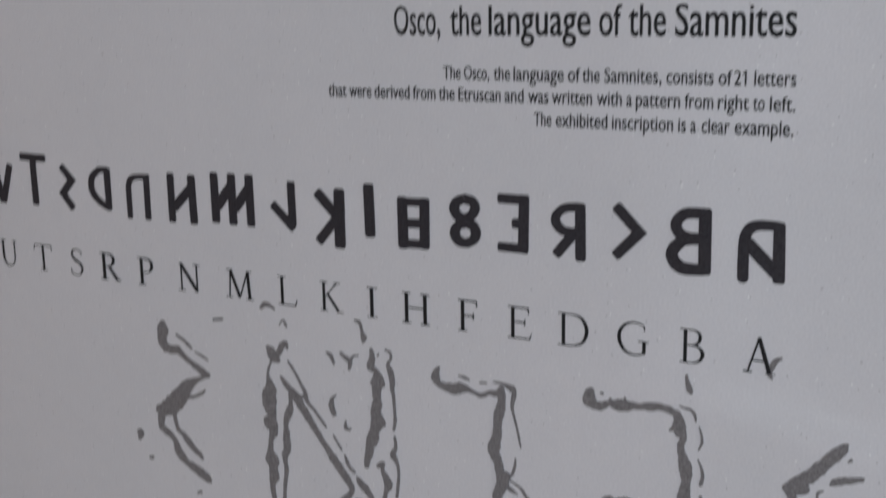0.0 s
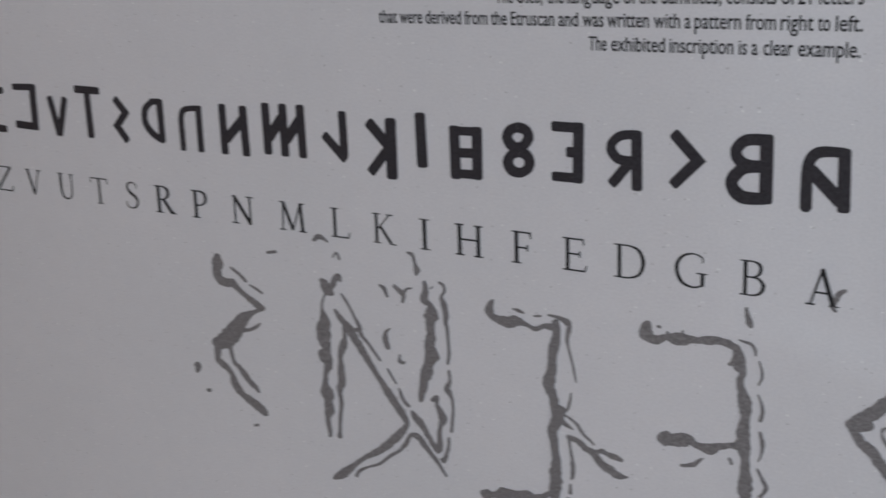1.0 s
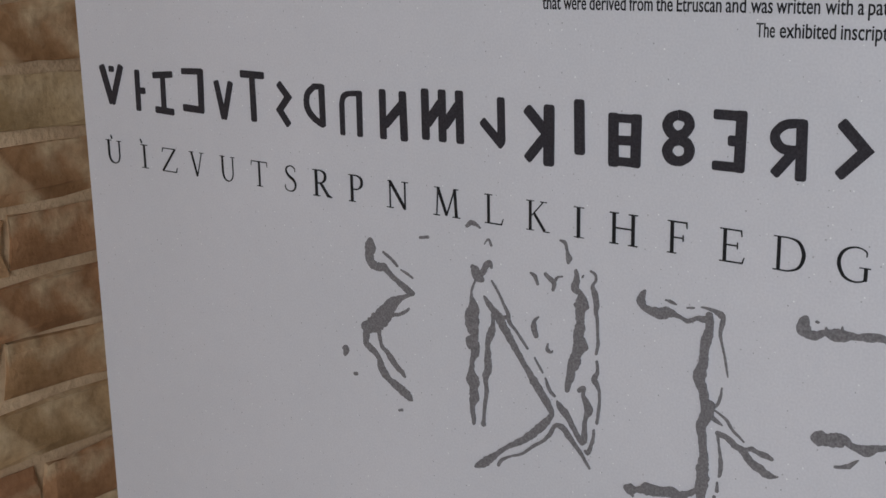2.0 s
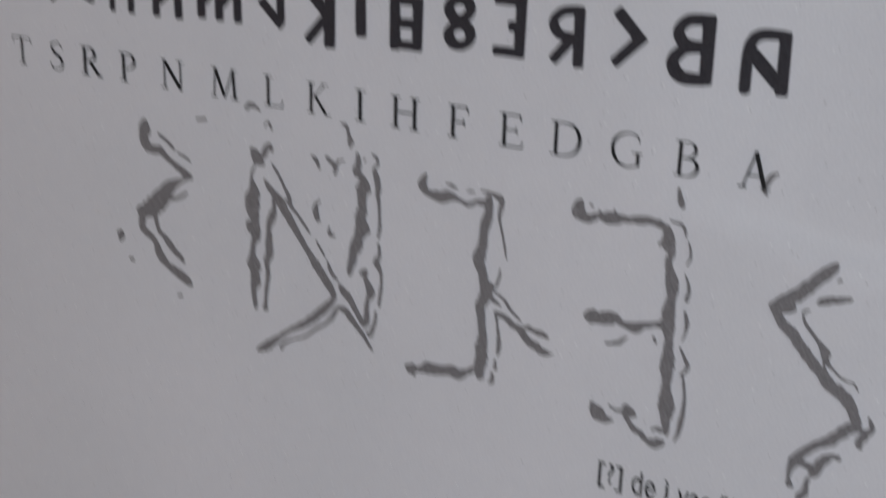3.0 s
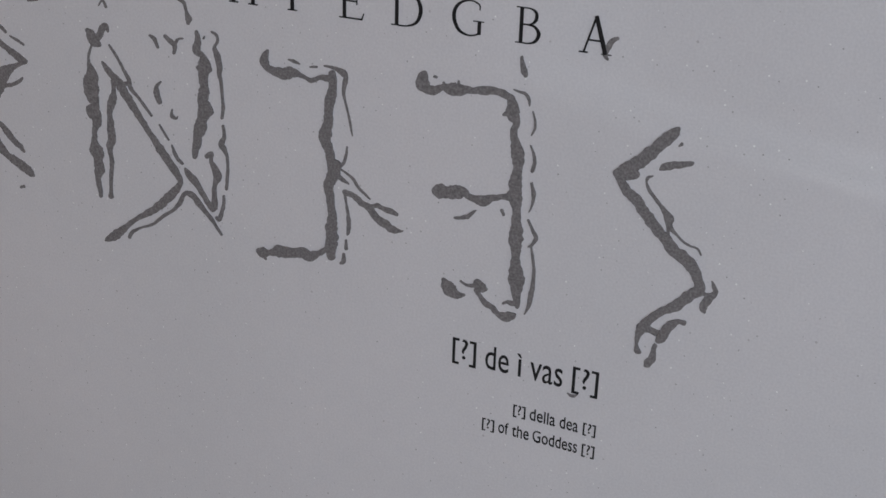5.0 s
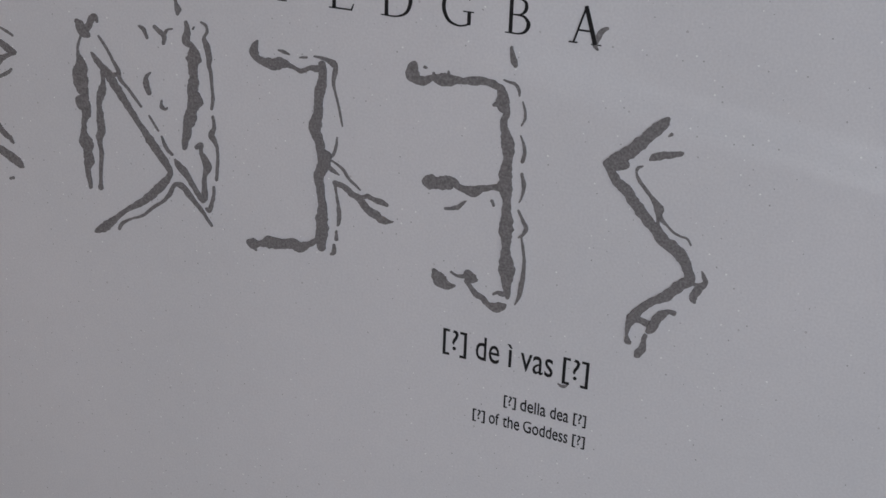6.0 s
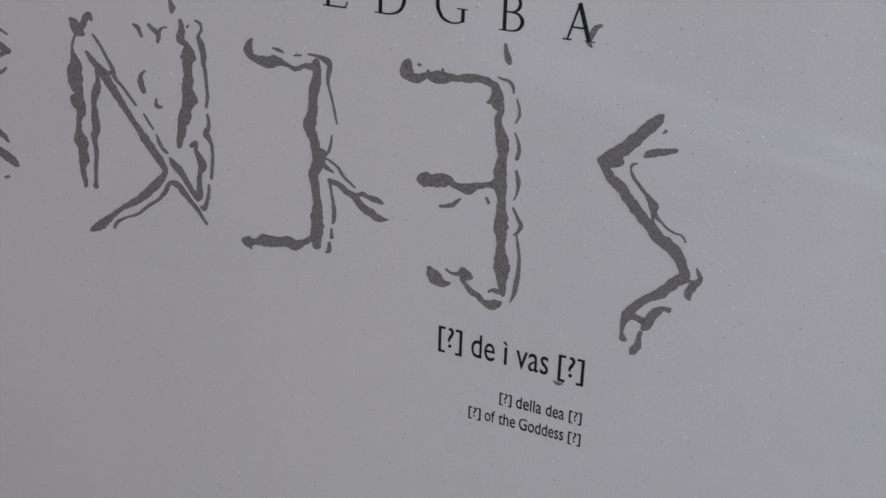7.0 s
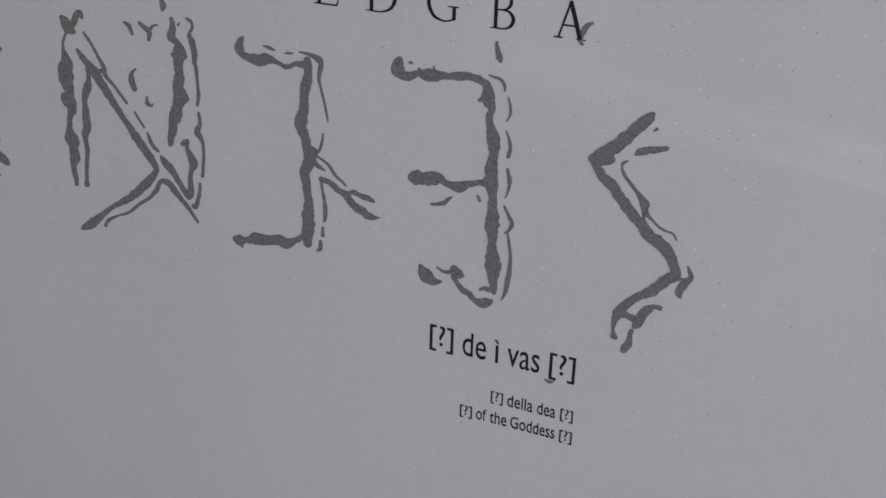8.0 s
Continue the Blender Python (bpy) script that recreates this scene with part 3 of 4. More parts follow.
letter.stroke([(57.9, -174.4, 4.9), (62.4, -174.5, 3.7), (66.4, -175.4, 3.7), (69.8, -175.8, 4.3)])
letter.stroke([(89.4, -142.8, 0.8), (90.7, -145.4, 2.2), (91.8, -147.7, 2.6), (90, -150.5, 3.7), (87.7, -153.9, 4.1), (87, -157.6, 3.7), (87.8, -159.2, 1.7)])
letter.stroke([(84.5, -149.7, 2.4), (87.3, -150.2, 2), (89.9, -149.9, 2)])
traced = letter.done()
fleck(traced, [(66.2, -181.9, 2.2), (65.8, -186, 2.7), (65.3, -189.9, 3.8), (63.6, -192.8, 4.4), (62.6, -194.3, 2.2)])
fleck(traced, [(59.8, -93.3, 1.3), (61.9, -91.3, 3.7), (65.7, -90.1, 3.5), (70.1, -89.1, 2.9), (73.6, -87.9, 2.4), (74.5, -87.2, 1)])
fleck(traced, [(67.1, -80.7, 0.8), (68.5, -79.4, 1.5)])
fleck(traced, [(56.7, -96.9, 0.8), (54.6, -98.1, 1.5), (54.1, -100.4, 1.1), (55.4, -103.5, 1.7), (58.1, -106.6, 1.7), (61.1, -109.9, 1.7), (64.1, -113, 2.8), (66.5, -115.9, 3.6), (66.8, -118.9, 2.7), (68.4, -121.4, 2), (71.1, -123.7, 1.1), (74, -126, 1.1), (77.6, -127.5, 0.9), (80.8, -128, 0.9), (83, -130.9, 0.8)])
fleck(traced, [(63.2, -112.3, 0.8), (64.5, -116.6, 1.1), (66.2, -121, 1.1), (66.6, -124.4, 1.6)])
# stray flecks between the rows
fleck(panel, [(34.7, -35.7, 1.5), (32, -37.5, 2.5), (30.3, -41, 3), (29.2, -43.8, 2.6), (30.9, -46, 1.1)])
fleck(panel, [(24.5, -220, 0.7), (26.4, -220.8, 1.7), (28.2, -220.6, 1.6), (29.6, -219.6, 0.6)])
fleck(panel, [(-200.3, -47.2, 1), (-197, -48.2, 2.2), (-195.6, -52.5, 1.9), (-194.5, -56.3, 3.7), (-194.8, -59.1, 1.8)])
fleck(panel, [(-264.5, -47.8, 2.2), (-261.3, -45.5, 2.8), (-257.8, -45.9, 2.2), (-254.7, -47.7, 1.1)])
fleck(panel, [(-251.8, -56.7, 0.7), (-249, -53.5, 1.3), (-246.8, -56.9, 1.6)])

# the old alphabet, bold strokes, read from right to left
letter = bold_letter()
letter.stroke([(15.2, 0.1, 5.3), (15.1, 13.5, 5.2), (15.8, 20.4, 5.1), (18.7, 24.8, 5.1), (24.1, 26.1, 4.6), (31.5, 26, 4.6)])
letter.bar([(31.1, 28, 5.6), (31.9, -0.5, 5.6)])
letter.bar([(16.2, 17.8, 6.4), (31.1, 3.6, 6.4)])
letter.done()
letter = bold_letter()
letter.bar([(-3.4, 31.8, 6.2), (-3, -0, 6.2)])
letter.stroke([(-3.3, 29.2, 5.3), (-12.5, 28.5, 5.2), (-17, 24.4, 5.3), (-16.5, 19.9, 5.6), (-11.8, 17.1, 5.4), (-4.2, 17.2, 5.3)])
letter.stroke([(-4.2, 17, 5.3), (-13.4, 15.6, 5.5), (-18.7, 10.2, 5.9), (-18.3, 5.7, 6.2), (-13.4, 2.1, 6.1), (-3.1, 2.4, 5.4)])
letter.done()
letter = bold_letter()
letter.bar([(-47.8, 29.6, 5.5), (-35.4, 17.1, 5.4), (-48, 4.3, 5.2)])
letter.done()
letter = bold_letter()
letter.bar([(-66.2, 29, 5.3), (-65.7, -0, 5.4)])
letter.stroke([(-65.5, 27.1, 4.4), (-73.9, 26.2, 4.4), (-78.7, 22.4, 4.6), (-78.9, 18.2, 4.9), (-75.5, 14.8, 4.8), (-70.7, 14.2, 4.5), (-66.5, 14.5, 4.5)])
letter.bar([(-69.5, 13.7, 5.1), (-79.3, 1.7, 5.1)])
letter.done()
letter = bold_letter()
letter.bar([(-96.5, 30.9, 5.6), (-97, 0.8, 5.7)])
letter.bar([(-111.3, 28.3, 4.9), (-94, 28.2, 4.8)])
letter.bar([(-103.3, 15.8, 5.2), (-96.4, 16.1, 5.2)])
letter.bar([(-111.3, 3.2, 4.7), (-94.2, 3.4, 4.6)])
letter.done()
letter = bold_letter()
letter.stroke([(-130.3, 26.3, 5.2), (-125.8, 25.2, 5.4), (-124.2, 21.8, 5.5), (-126.5, 17.9, 5), (-130.4, 16.1, 5), (-134.3, 17.2, 5.6), (-136.3, 20.9, 5.7), (-134.6, 24.5, 5.1), (-130.3, 26.3, 4.9)])
letter.stroke([(-129.4, 13.8, 5.3), (-125.2, 12.4, 5.5), (-123.9, 8.8, 5.6), (-125.5, 5.1, 5), (-129.8, 3.2, 5), (-134.1, 4.3, 5.6), (-136.1, 7.9, 5.7), (-134.1, 12, 5), (-129.4, 13.8, 4.9)])
letter.done()
letter = bold_letter()
letter.bar([(-167.7, 24.6, 5.9), (-167.2, -3.4, 6)])
letter.bar([(-154, 24.8, 5.8), (-154.4, -2.7, 5.9)])
letter.bar([(-170.2, 22, 4.5), (-151.3, 22.3, 4.5)])
letter.bar([(-168, 10.5, 4.9), (-153.9, 11.1, 4.8)])
letter.bar([(-169.6, -0.3, 4.6), (-151.7, -0.1, 4.6)])
letter.done()
letter = bold_letter()
letter.bar([(-188.6, 30, 6.1), (-188, 0.8, 6.2)])
letter.done()
letter = bold_letter()
letter.bar([(-207.5, 25.9, 6.6), (-207.6, -7.3, 6.7)])
letter.bar([(-222.4, 23.3, 5.9), (-209.2, 10.7, 5.9)])
letter.bar([(-208.4, 10.7, 5.6), (-222.5, -5.2, 5.7)])
letter.done()
letter = bold_letter()
letter.bar([(-239.7, 27.6, 5.4), (-239.3, 2.4, 5.5)])
letter.bar([(-253.1, 14, 5.4), (-238.2, 0.6, 5.4)])
letter.done()
letter = bold_letter()
letter.bar([(-293.9, 29, 5.8), (-293.5, -0.7, 5.9)])
letter.bar([(-281.3, 29.2, 5.7), (-281.1, -0.9, 5.8)])
letter.bar([(-268.8, 29.4, 5.6), (-268.2, -0.8, 5.7)])
letter.bar([(-292.9, 8.2, 6.3), (-281.7, 21.8, 6.2)])
letter.bar([(-280.2, 8, 6.2), (-268.9, 21.4, 6.1)])
letter.done()
letter = bold_letter()
letter.bar([(-326.5, 26.5, 5.2), (-326.3, -3.2, 5.3)])
letter.bar([(-310.8, 26.3, 5.6), (-310, -3.1, 5.6)])
letter.bar([(-325.2, 5.3, 5.9), (-310.5, 19.1, 5.8)])
letter.done()
letter = bold_letter()
letter.bar([(-359.5, 16.9, 4.1), (-359.5, -3.7, 4.1)])
letter.bar([(-345.1, 22.9, 4.5), (-345.2, -3.5, 4.5)])
letter.stroke([(-359.6, 15.5, 3.9), (-357.8, 20, 3.9), (-353.2, 22.1, 3.3), (-343.8, 22.7, 3.4)])
letter.done()
letter = bold_letter()
letter.bar([(-376.3, 26.3, 5.1), (-376.1, 0.1, 4.7)])
letter.bar([(-384.3, 24.4, 3.8), (-375.5, 25, 3.5)])
letter.stroke([(-382.4, 24.5, 3.8), (-388.5, 19.6, 4.4), (-389.3, 11.6, 4.8), (-384.3, 5.4, 4.5), (-376, 1.2, 3.9)])
letter.done()
letter = bold_letter()
letter.bar([(-414.4, 24.9, 4.7), (-405.8, 16.4, 4.9), (-414, 7.7, 4.9), (-405.8, -1.6, 4.8)])
letter.done()
letter = bold_letter()
letter.bar([(-449.3, 28.7, 4.8), (-427.1, 28.6, 4.7)])
letter.bar([(-438.3, 29, 5), (-438.1, -1.7, 5.1)])
letter.done()
letter = bold_letter()
letter.bar([(-473.5, 22.9, 4.9), (-467.2, -2.3, 5)])
letter.bar([(-459.1, 23, 4.7), (-467.2, -2.3, 4.8)])
letter.done()
letter = bold_letter()
letter.bar([(-507.9, 27.1, 4.2), (-486.8, 27.9, 4.1)])
letter.bar([(-488.7, 29.7, 5.6), (-489.7, -0.3, 5.6)])
letter.bar([(-508.3, 2.5, 4.9), (-488.3, 2, 4.8)])
letter.done()
letter = bold_letter()
letter.bar([(-538.9, 22.7, 4.6), (-517.9, 24.3, 4.5)])
letter.bar([(-528.3, 23.3, 4.7), (-528.9, -1.7, 4.8)])
letter.bar([(-538.1, -0.9, 4.7), (-518.5, -1.7, 4.6)])
letter.done()
letter = bold_letter()
letter.bar([(-556.1, 25.5, 4.9), (-556.9, -3.4, 4.9)])
letter.bar([(-556.2, 10.9, 4.5), (-548.4, 11.1, 4.5)])
letter.done()
letter = bold_letter()
letter.bar([(-596.3, 26.9, 5.9), (-586.8, -0.5, 5.9)])
letter.bar([(-573.8, 27.6, 5.5), (-586.8, -0.5, 5.6)])
letter.bar([(-587.6, 24.6, 4.2), (-582.5, 24.4, 4.2)])
letter.done()

# ---- the roman row: serif capitals drawn on a unit cap height, then set between their two edges ----
T, H, CAP, BASE = 0.115, 0.045, 16.9, -44.2


def stem(x, w=T, lo=0.0, hi=1.0):
    return [("bar", [(x, lo, w), (x, hi, w)])]


def serif(x, y, half=0.14):
    s = 1 if y < 0.5 else -1
    return [("bar", [(x - half, y + s * 0.016, 0.034), (x + half, y + s * 0.016, 0.034)])]


def post(x, w=T, feet=(0, 1)):
    out = stem(x, w)
    for y in feet:
        out += serif(x, y)
    return out


def line(*pts):
    return [("bar", list(pts))]


def curve(*pts):
    return [("stroke", list(pts))]


SERIF = {}
SERIF["I"] = post(0.15)
SERIF["H"] = post(0.15) + post(0.75) + line((0.15, 0.52, H), (0.75, 0.52, H))
SERIF["E"] = (post(0.16) + line((0.1, 0.978, H), (0.6, 0.978, H)) + line((0.59, 1.0, H), (0.61, 0.8, 0.025)) + line((0.16, 0.52, H), (0.5, 0.52, H))
    + line((0.5, 0.62, 0.03), (0.5, 0.42, 0.03)) + line((0.1, 0.022, H), (0.64, 0.022, H)) + line((0.63, 0.0, H), (0.69, 0.2, 0.025)))
SERIF["F"] = (post(0.16) + line((0.1, 0.978, H), (0.6, 0.978, H)) + line((0.59, 1.0, H), (0.61, 0.8, 0.025)) + line((0.16, 0.5, H), (0.5, 0.5, H))
    + line((0.5, 0.6, 0.03), (0.5, 0.4, 0.03)))
SERIF["L"] = post(0.16) + line((0.1, 0.022, H), (0.62, 0.022, H)) + line((0.61, 0.0, H), (0.68, 0.22, 0.025))
SERIF["D"] = post(0.16) + curve((0.16, 0.977, H), (0.42, 0.977, H), (0.66, 0.87, 0.09), (0.78, 0.53, 0.12), (0.68, 0.17, 0.09), (0.42, 0.023, H), (0.16, 0.023, H))
SERIF["B"] = (post(0.16) + curve((0.16, 0.977, H), (0.38, 0.977, H), (0.53, 0.88, 0.09), (0.53, 0.68, 0.1), (0.4, 0.55, 0.05), (0.2, 0.53, H))
    + curve((0.3, 0.53, H), (0.5, 0.5, 0.07), (0.62, 0.32, 0.115), (0.55, 0.11, 0.09), (0.38, 0.023, H), (0.16, 0.023, H)))
SERIF["P"] = post(0.16) + curve((0.16, 0.977, H), (0.38, 0.977, H), (0.55, 0.87, 0.09), (0.56, 0.64, 0.1), (0.42, 0.49, 0.05), (0.24, 0.47, H))
SERIF["R"] = (post(0.16) + curve((0.16, 0.977, H), (0.38, 0.977, H), (0.54, 0.87, 0.09), (0.54, 0.66, 0.1), (0.4, 0.52, 0.05), (0.2, 0.5, H))
    + line((0.34, 0.53, 0.09), (0.66, 0.06, 0.11), (0.82, 0.015, 0.03)))
SERIF["K"] = post(0.16) + line((0.2, 0.48, H), (0.62, 0.97, H)) + serif(0.64, 1, 0.12) + line((0.3, 0.58, 0.1), (0.68, 0.03, 0.11)) + serif(0.74, 0, 0.12)
SERIF["N"] = post(0.16, 0.05, (0, )) + post(0.8, 0.05, (1, )) + line((0.08, 0.975, 0.04), (0.19, 0.975, 0.04)) + line((0.16, 0.97, 0.12), (0.8, 0.03, 0.12))
SERIF["M"] = (line((0.18, 0.0, 0.045), (0.24, 1.0, 0.055)) + serif(0.18, 0, 0.12) + serif(0.2, 1, 0.1) + line((0.24, 0.97, 0.12), (0.56, 0.04, 0.11))
    + line((0.56, 0.03, 0.045), (0.87, 0.98, 0.05)) + line((0.87, 1.0, 0.115), (0.93, 0.0, 0.115)) + serif(0.93, 0, 0.14) + serif(0.92, 1, 0.09))
SERIF["A"] = (line((0.14, 0.02, 0.045), (0.43, 1.0, 0.05)) + line((0.42, 1.02, 0.11), (0.74, 0.02, 0.12)) + line((0.24, 0.36, 0.04), (0.6, 0.36, 0.04))
    + serif(0.13, 0, 0.12) + serif(0.76, 0, 0.14))
SERIF["V"] = line((0.14, 0.98, 0.11), (0.43, 0.0, 0.11)) + line((0.43, 0.0, 0.05), (0.72, 0.98, 0.045)) + serif(0.13, 1, 0.13) + serif(0.73, 1, 0.12)
SERIF["U"] = (curve((0.16, 0.98, T), (0.16, 0.6, T), (0.17, 0.3, 0.11), (0.26, 0.09, 0.08), (0.44, 0.015, 0.055), (0.62, 0.09, 0.05), (0.71, 0.3, 0.05), (0.72, 0.6, 0.05), (0.72, 0.98, 0.05))
    + serif(0.16, 1) + serif(0.72, 1, 0.11))
SERIF["T"] = post(0.4, T, (0, )) + line((0.06, 0.975, H), (0.74, 0.975, H)) + line((0.06, 0.99, 0.04), (0.04, 0.79, 0.025)) + line((0.74, 0.99, 0.04), (0.76, 0.79, 0.025))
SERIF["Z"] = (line((0.1, 0.975, H), (0.66, 0.975, H)) + line((0.11, 0.99, 0.04), (0.08, 0.8, 0.025)) + line((0.64, 0.97, 0.1), (0.08, 0.03, 0.1))
    + line((0.06, 0.022, H), (0.66, 0.022, H)) + line((0.65, 0.0, 0.04), (0.7, 0.22, 0.025)))
SERIF["S"] = (curve((0.52, 0.78, 0.03), (0.5, 0.9, 0.045), (0.36, 0.985, 0.045), (0.18, 0.93, 0.07), (0.13, 0.77, 0.1), (0.24, 0.6, 0.12), (0.44, 0.46, 0.12), (0.53, 0.28, 0.1), (0.46, 0.08, 0.07),
               (0.28, 0.01, 0.045), (0.1, 0.08, 0.045), (0.07, 0.24, 0.03)))
SERIF["G"] = (curve((0.74, 0.75, 0.03), (0.72, 0.9, 0.045), (0.5, 0.985, 0.045), (0.25, 0.9, 0.08), (0.1, 0.68, 0.11), (0.09, 0.4, 0.115), (0.22, 0.12, 0.09), (0.46, 0.012, 0.05), (0.66, 0.05, 0.05), (0.74, 0.12, 0.06))
    + stem(0.74, 0.11, 0.06, 0.44) + [("bar", [(0.58, 0.43, 0.034), (0.86, 0.43, 0.034)])])
SERIF["Í"] = SERIF["I"] + line((0.0, 1.22, 0.03), (0.07, 1.06, 0.07))
SERIF["Ú"] = SERIF["U"] + line((0.3, 1.22, 0.03), (0.37, 1.06, 0.07))
LATIN = [("A", 17.1, 32.3), ("B", -14.0, -1.6), ("G", -45.9, -29.7), ("D", -77.6, -60.9), ("E", -105.8, -92.4), ("F", -134.8, -123.8), ("H", -169.0, -152.2), ("I", -191.6, -185.1), ("K", -222.6, -207.1), ("L", -251.4, -238.4), ("M", -288.8, -269.0), ("N", -324.9, -308.0), ("P", -356.2, -344.4), ("R", -386.7, -370.7), ("S", -412.5, -401.8), ("T", -443.8, -428.6), ("U", -474.4, -459.7), ("V", -505.9, -490.6), ("Z", -535.2, -519.3), ("Í", -558.4, -551.0), ("Ú", -598.5, -580.7)]
for sign, left, right in LATIN:
    strokes = SERIF[sign]
    xs = [x + s * w / 2 * (1 if kind == "stroke" else 0) for kind, pts in strokes for x, y, w in pts for s in (-1, 1)]
    lo, hi = min(xs), max(xs)
    k = (right - left) / (hi - lo)
    letter = Lettering("serif_letter", TEXT_INK, panel, "", 0.05)
    for kind, pts in strokes:
        placed = []
        for i, (x, y, w) in enumerate(pts):
            placed.append((left + (x - lo) * k, BASE + y * CAP, w * CAP * 0.92))
        (letter.bar if kind == "bar" else letter.stroke)(placed)
    letter.done()


# ---- the printed words ----
def word_mesh(text, weight):
    """The outline of a word in the built-in font, as a thin solid."""
    cu = bpy.data.curves.new("word", "FONT")
    cu.body, cu.size, cu.offset, cu.extrude, cu.resolution_u = text, 1.0, weight, 0.01, 3
    ob = new("word", cu)
    bpy.context.view_layer.update()
    me = bpy.data.meshes.new_from_object(ob.evaluated_get(bpy.context.evaluated_depsgraph_get()))
    bpy.data.objects.remove(ob)
    bpy.data.curves.remove(cu)
    return me


def tall(text):
    me = word_mesh(text, 0.0)
    top = max(v.co.y for v in me.vertices)
    bpy.data.meshes.remove(me)
    return top


FONT_X, FONT_TALL = tall("x"), tall("d")


def single_letters(me, origin):
    """The letters of a word's mesh, one object each: islands that lie above one another (a dot and its stem) stay together."""
    bm = bmesh.new()
    bm.from_mesh(me)
    bmesh.ops.remove_doubles(bm, verts=bm.verts, dist=1e-7)
    islands, seen = [], set()
    for start in bm.verts:
        if start in seen:
            continue
        stack, island = [start], []
        seen.add(start)
        while stack:
            v = stack.pop()
            island.append(v)
            for e in v.link_edges:
                o = e.other_vert(v)
                if o not in seen:
                    seen.add(o)
                    stack.append(o)
        islands.append((min(v.co.x for v in island), max(v.co.x for v in island), island))
    letters = []
    for lo, hi, island in sorted(islands, key=lambda i: i[0]):
        last = letters[-1] if letters else None
        if last and min(hi, last[1]) - lo > 0.4 * min(hi - lo, last[1] - last[0]):
            last[1] = max(hi, last[1])
            last[2].update(island)
        else:
            letters.append([lo, hi, set(island)])
    made = []
    for lo, hi, keep in letters:
        index, data = {v: i for i, v in enumerate(sorted(keep, key=lambda v: v.index))}, bpy.data.meshes.new("letter")
        verts = [v.co - origin for v in index]
        data.from_pydata(verts, [], [[index[v] for v in f.verts] for f in bm.faces if f.verts[0] in keep])
        data.materials.append(TEXT_INK)
        made.append(new("letter", data))
    bm.free()
    return made


def set_line(words, z_zero, slope, low, high, weight, bracket=(-0.1, 1.0)):
    """Words set between their left and right edges (mm) on one baseline; low and high: height of small and tall letters;
    bracket: bottom and top of the bracketed gaps."""
    for text, left, right in words:
        me = word_mesh(text, weight)
        lo, hi = min(v.co.x for v in me.vertices), max(v.co.x for v in me.vertices)
        bottom, top = min(v.co.y for v in me.vertices), max(v.co.y for v in me.vertices)
        for v in me.vertices:
            x, y = left + (v.co.x - lo) / (hi - lo) * (right - left), v.co.y
            if text[0] == "[":
                z = bracket[0] + (y - bottom) / (top - bottom) * (bracket[1] - bracket[0])
            elif y < FONT_X:
                z = y / FONT_X * low
            else:
                z = low + (y - FONT_X) / (FONT_TALL - FONT_X) * (high - low)
            v.co = Vector((x, -0.25 if v.co.z > 0 else 0.1, z_zero + slope * x + z)) / 1000
        me.materials.clear()
        me.materials.append(TEXT_INK)
        me.update()
        word = new("word")
        word.parent, word.location = panel, (left / 1000, 0, (z_zero + slope * left) / 1000)
        for letter in single_letters(me, Vector(word.location)):
            letter.parent = word
        bpy.data.meshes.remove(me)


set_line([("Osco,", -170.2, -143.2), ("the", -137.4, -119.9), ("language", -115.8, -61.8), ("of", -57.5, -46.2), ("the", -42.9, -24.7), ("Samnites", -20.4, 34.8)], 110.61, 0.0114, 10.5, 14.2, 0.008)
set_line([("The", -141.8, -131.8), ("Osco,", -129.9, -115.7), ("the", -113.2, -104.2), ("language", -102.3, -75.4), ("of", -73.3, -66.9), ("the", -65.8, -56.9), ("Samnites,", -54.6, -26.3), ("consists", -23.9, -1.6), ("of", 0.7, 6.9), ("21", 7.8, 13.5), ("letters", 17, 35.6)], 88.84, 0.013, 4.75, 6.5, 0.008)
set_line([("that", -212.1, -200.6), ("were", -198.9, -185.1), ("derived", -183.1, -161.8), ("from", -159.8, -146.5), ("the", -144.6, -135.4), ("Etruscan", -133.2, -109.4), ("and", -107.2, -96.8), ("was", -94.4, -83.5), ("written", -81.7, -60.7), ("with", -58.3, -45.6), ("a", -43.3, -40.5), ("pattern", -38.6, -17.1), ("from", -14.9, -1.4), ("right", 0.7, 15), ("to", 16.8, 22.1), ("left.", 24.4, 35.7)], 77.76, 0.0096, 4.75, 6.5, 0.008)
set_line([("The", -91.2, -81.9), ("exhibited", -79.5, -52.7), ("inscription", -50.4, -20.2), ("is", -17.7, -14), ("a", -11.8, -9.2), ("clear", -6.5, 6.6), ("example.", 8.9, 35.3)], 66.75, 0.0104, 4.75, 6.5, 0.008)
set_line([("[?]", -39.5, -26.1), ("de", -20.9, -7.9), ("ì", -3.7, -0.9), ("vas", 3.8, 21.3), ("[?]", 26.4, 40.1)], -217.41, -0.0051, 10, 13.5, 0, (-1.7, 13.6))
set_line([("[?]", -4, 2.8), ("della", 5.2, 19.2), ("dea", 21.6, 31.5), ("[?]", 34.1, 40.9)], -241.08, -0.0048, 5.1, 6.8, 0.004, (-0.75, 6.7))
set_line([("[?]", -21, -14), ("of", -11.7, -6), ("the", -4, 5.4), ("Goddess", 7.5, 31.9), ("[?]", 34.4, 41.2)], -253.57, 0.0001, 5.1, 6.8, 0.004, (-1.1, 6.5))
flag = Lettering("letter", TEXT_INK, panel)
flag.bar([(11.9, 94.2, 0.7), (13.2, 95.3, 0.7)])
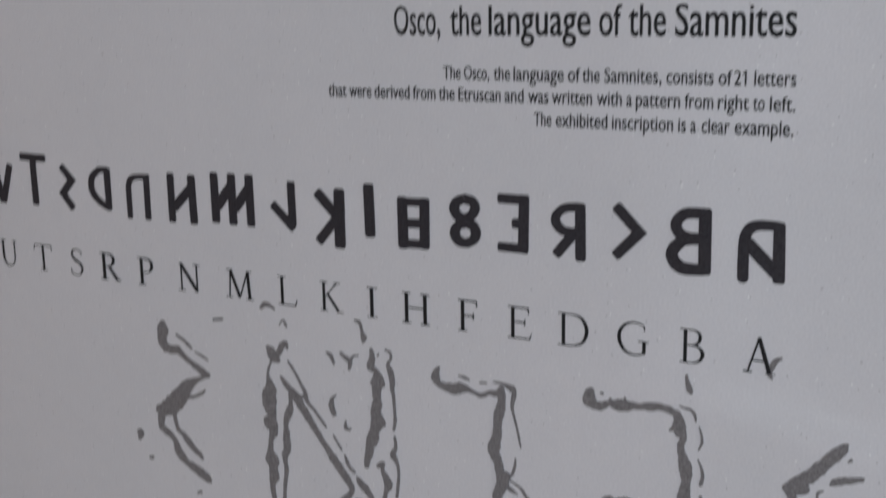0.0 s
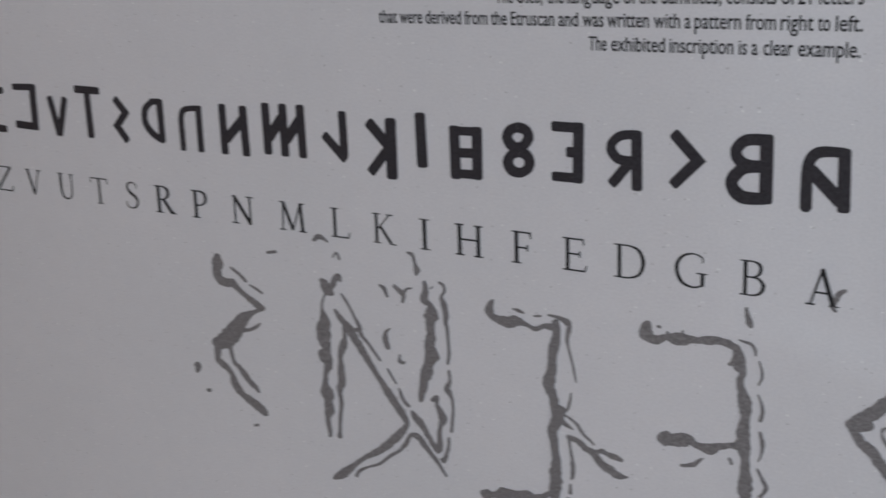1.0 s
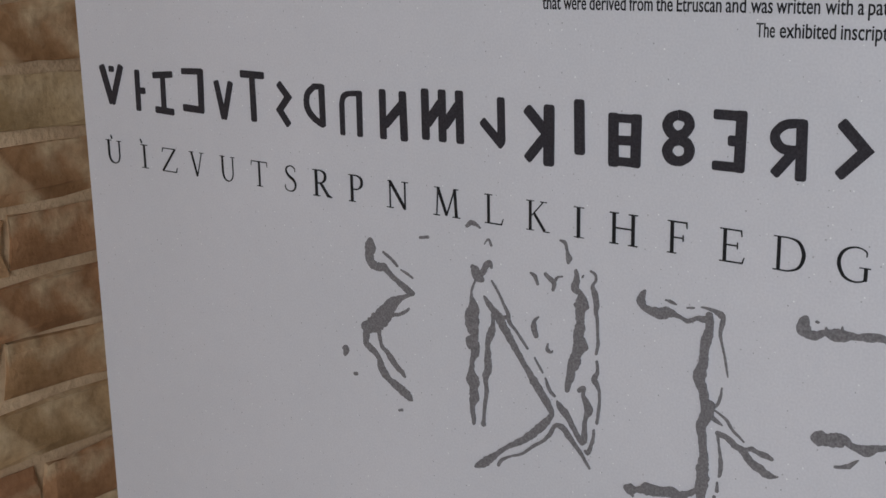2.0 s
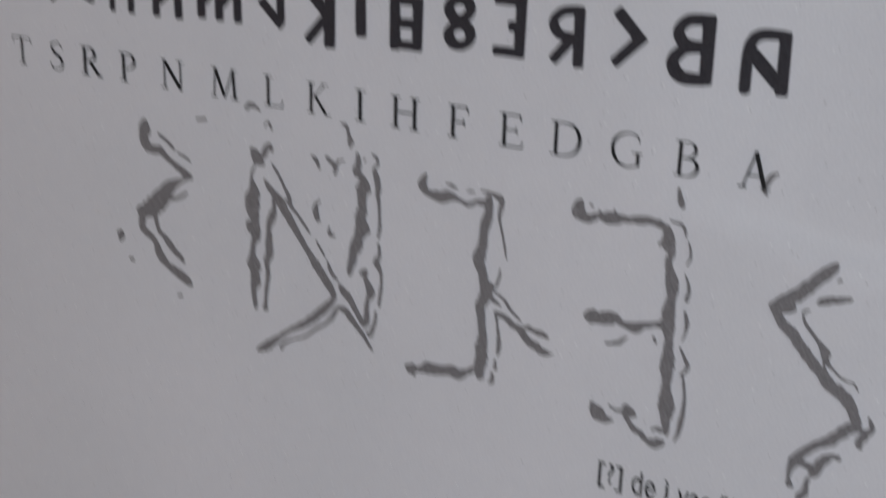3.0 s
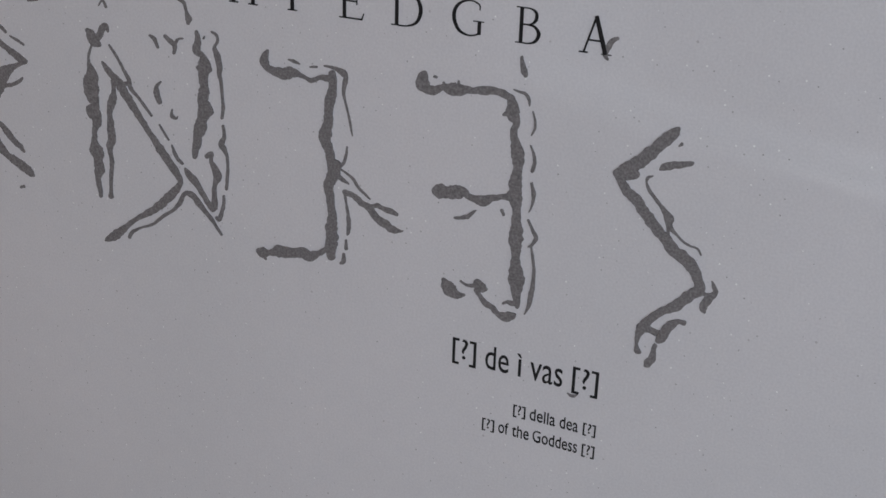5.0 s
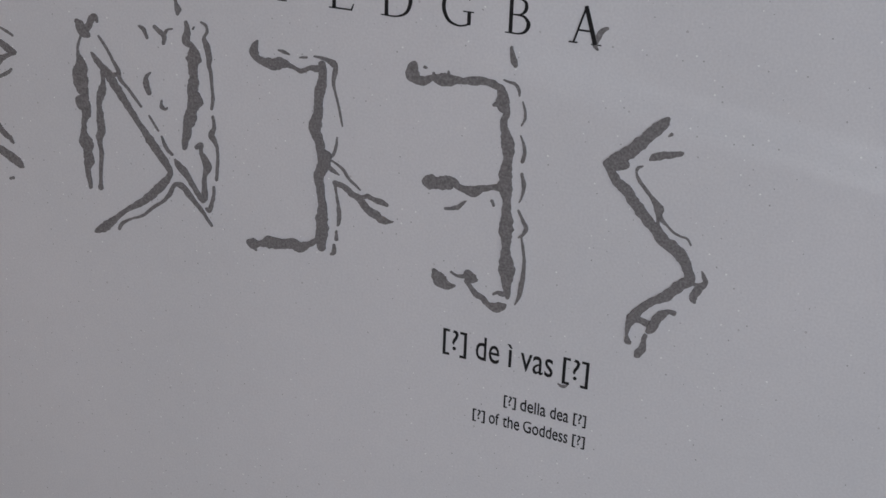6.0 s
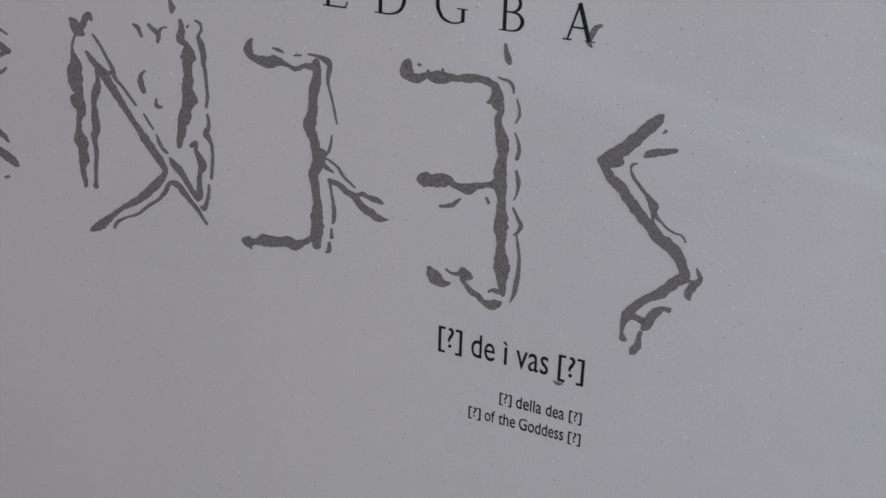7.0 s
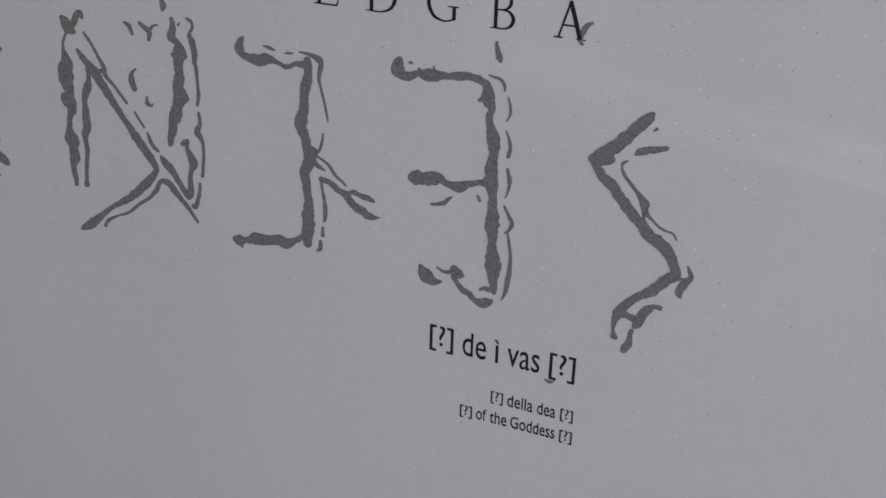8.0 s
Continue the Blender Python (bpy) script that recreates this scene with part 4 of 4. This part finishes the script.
flag.done()

# ---- bricks of the side wall, laid in uneven courses ----
COURSE, LONG, JOINT, DEEP = 0.0577, 0.262, 0.008, 0.004


def brick_data(seed):
    """A worn brick face standing proud of the mortar: rounded, chipped, slightly bowed."""
    rnd = random.Random(seed)
    bm = bmesh.new()
    hy, hz = (LONG - JOINT) / 2, (COURSE - JOINT) / 2
    rings = []
    for x, inset in ((-0.01, 0.0), (DEEP * 0.6, 0.0), (DEEP, 0.006)):
        ring = []
        for sy, sz in ((-1, -1), (-0.35, -1), (0.35, -1), (1, -1), (1, 0), (1, 1), (0.35, 1), (-0.35, 1), (-1, 1), (-1, 0)):
            j = rnd.uniform(-0.004, 0.004)
            ring.append(bm.verts.new((x + j * 0.5, sy * (hy - inset) + j, sz * (hz - inset) + rnd.uniform(-0.005, 0.005))))
        rings.append(ring)
    for a, b in zip(rings, rings[1:]):
        for i in range(10):
            bm.faces.new((a[i], a[(i + 1) % 10], b[(i + 1) % 10], b[i]))
    bm.faces.new(rings[-1])
    bmesh.ops.recalc_face_normals(bm, faces=bm.faces)
    me = bpy.data.meshes.new("brick")
    bm.to_mesh(me)
    bm.free()
    me.materials.append(BRICK)
    return me


kinds = [brick_data(s) for s in range(8)]
laying = random.Random(5)
rest = bmesh.new()
for row in range(int(TOP / COURSE)):
    z = (row + 0.5) * COURSE + 0.0106
    y = N0 + LONG * (0.02 if row % 2 else -0.38) + laying.uniform(-0.02, 0.02)
    while y > S0 + LONG / 2:
        me = laying.choice(kinds)
        place = pose(W0, y + laying.uniform(-0.004, 0.004), z + laying.uniform(-0.003, 0.003), laying.uniform(-1.5, 1.5), 0, 0)
        if 0.75 < z < 2.1 and y > -1.6:
            b = new("brick", me)
            b.parent, b.matrix_basis = wall_west, place
        else:
            n0 = len(rest.verts)
            rest.from_mesh(me)
            rest.verts.ensure_lookup_table()
            for v in rest.verts[n0:]:
                v.co = place @ v.co
        y -= LONG
tagged(part("brickwork", rest, BRICK, wall_west), kind="stuff")
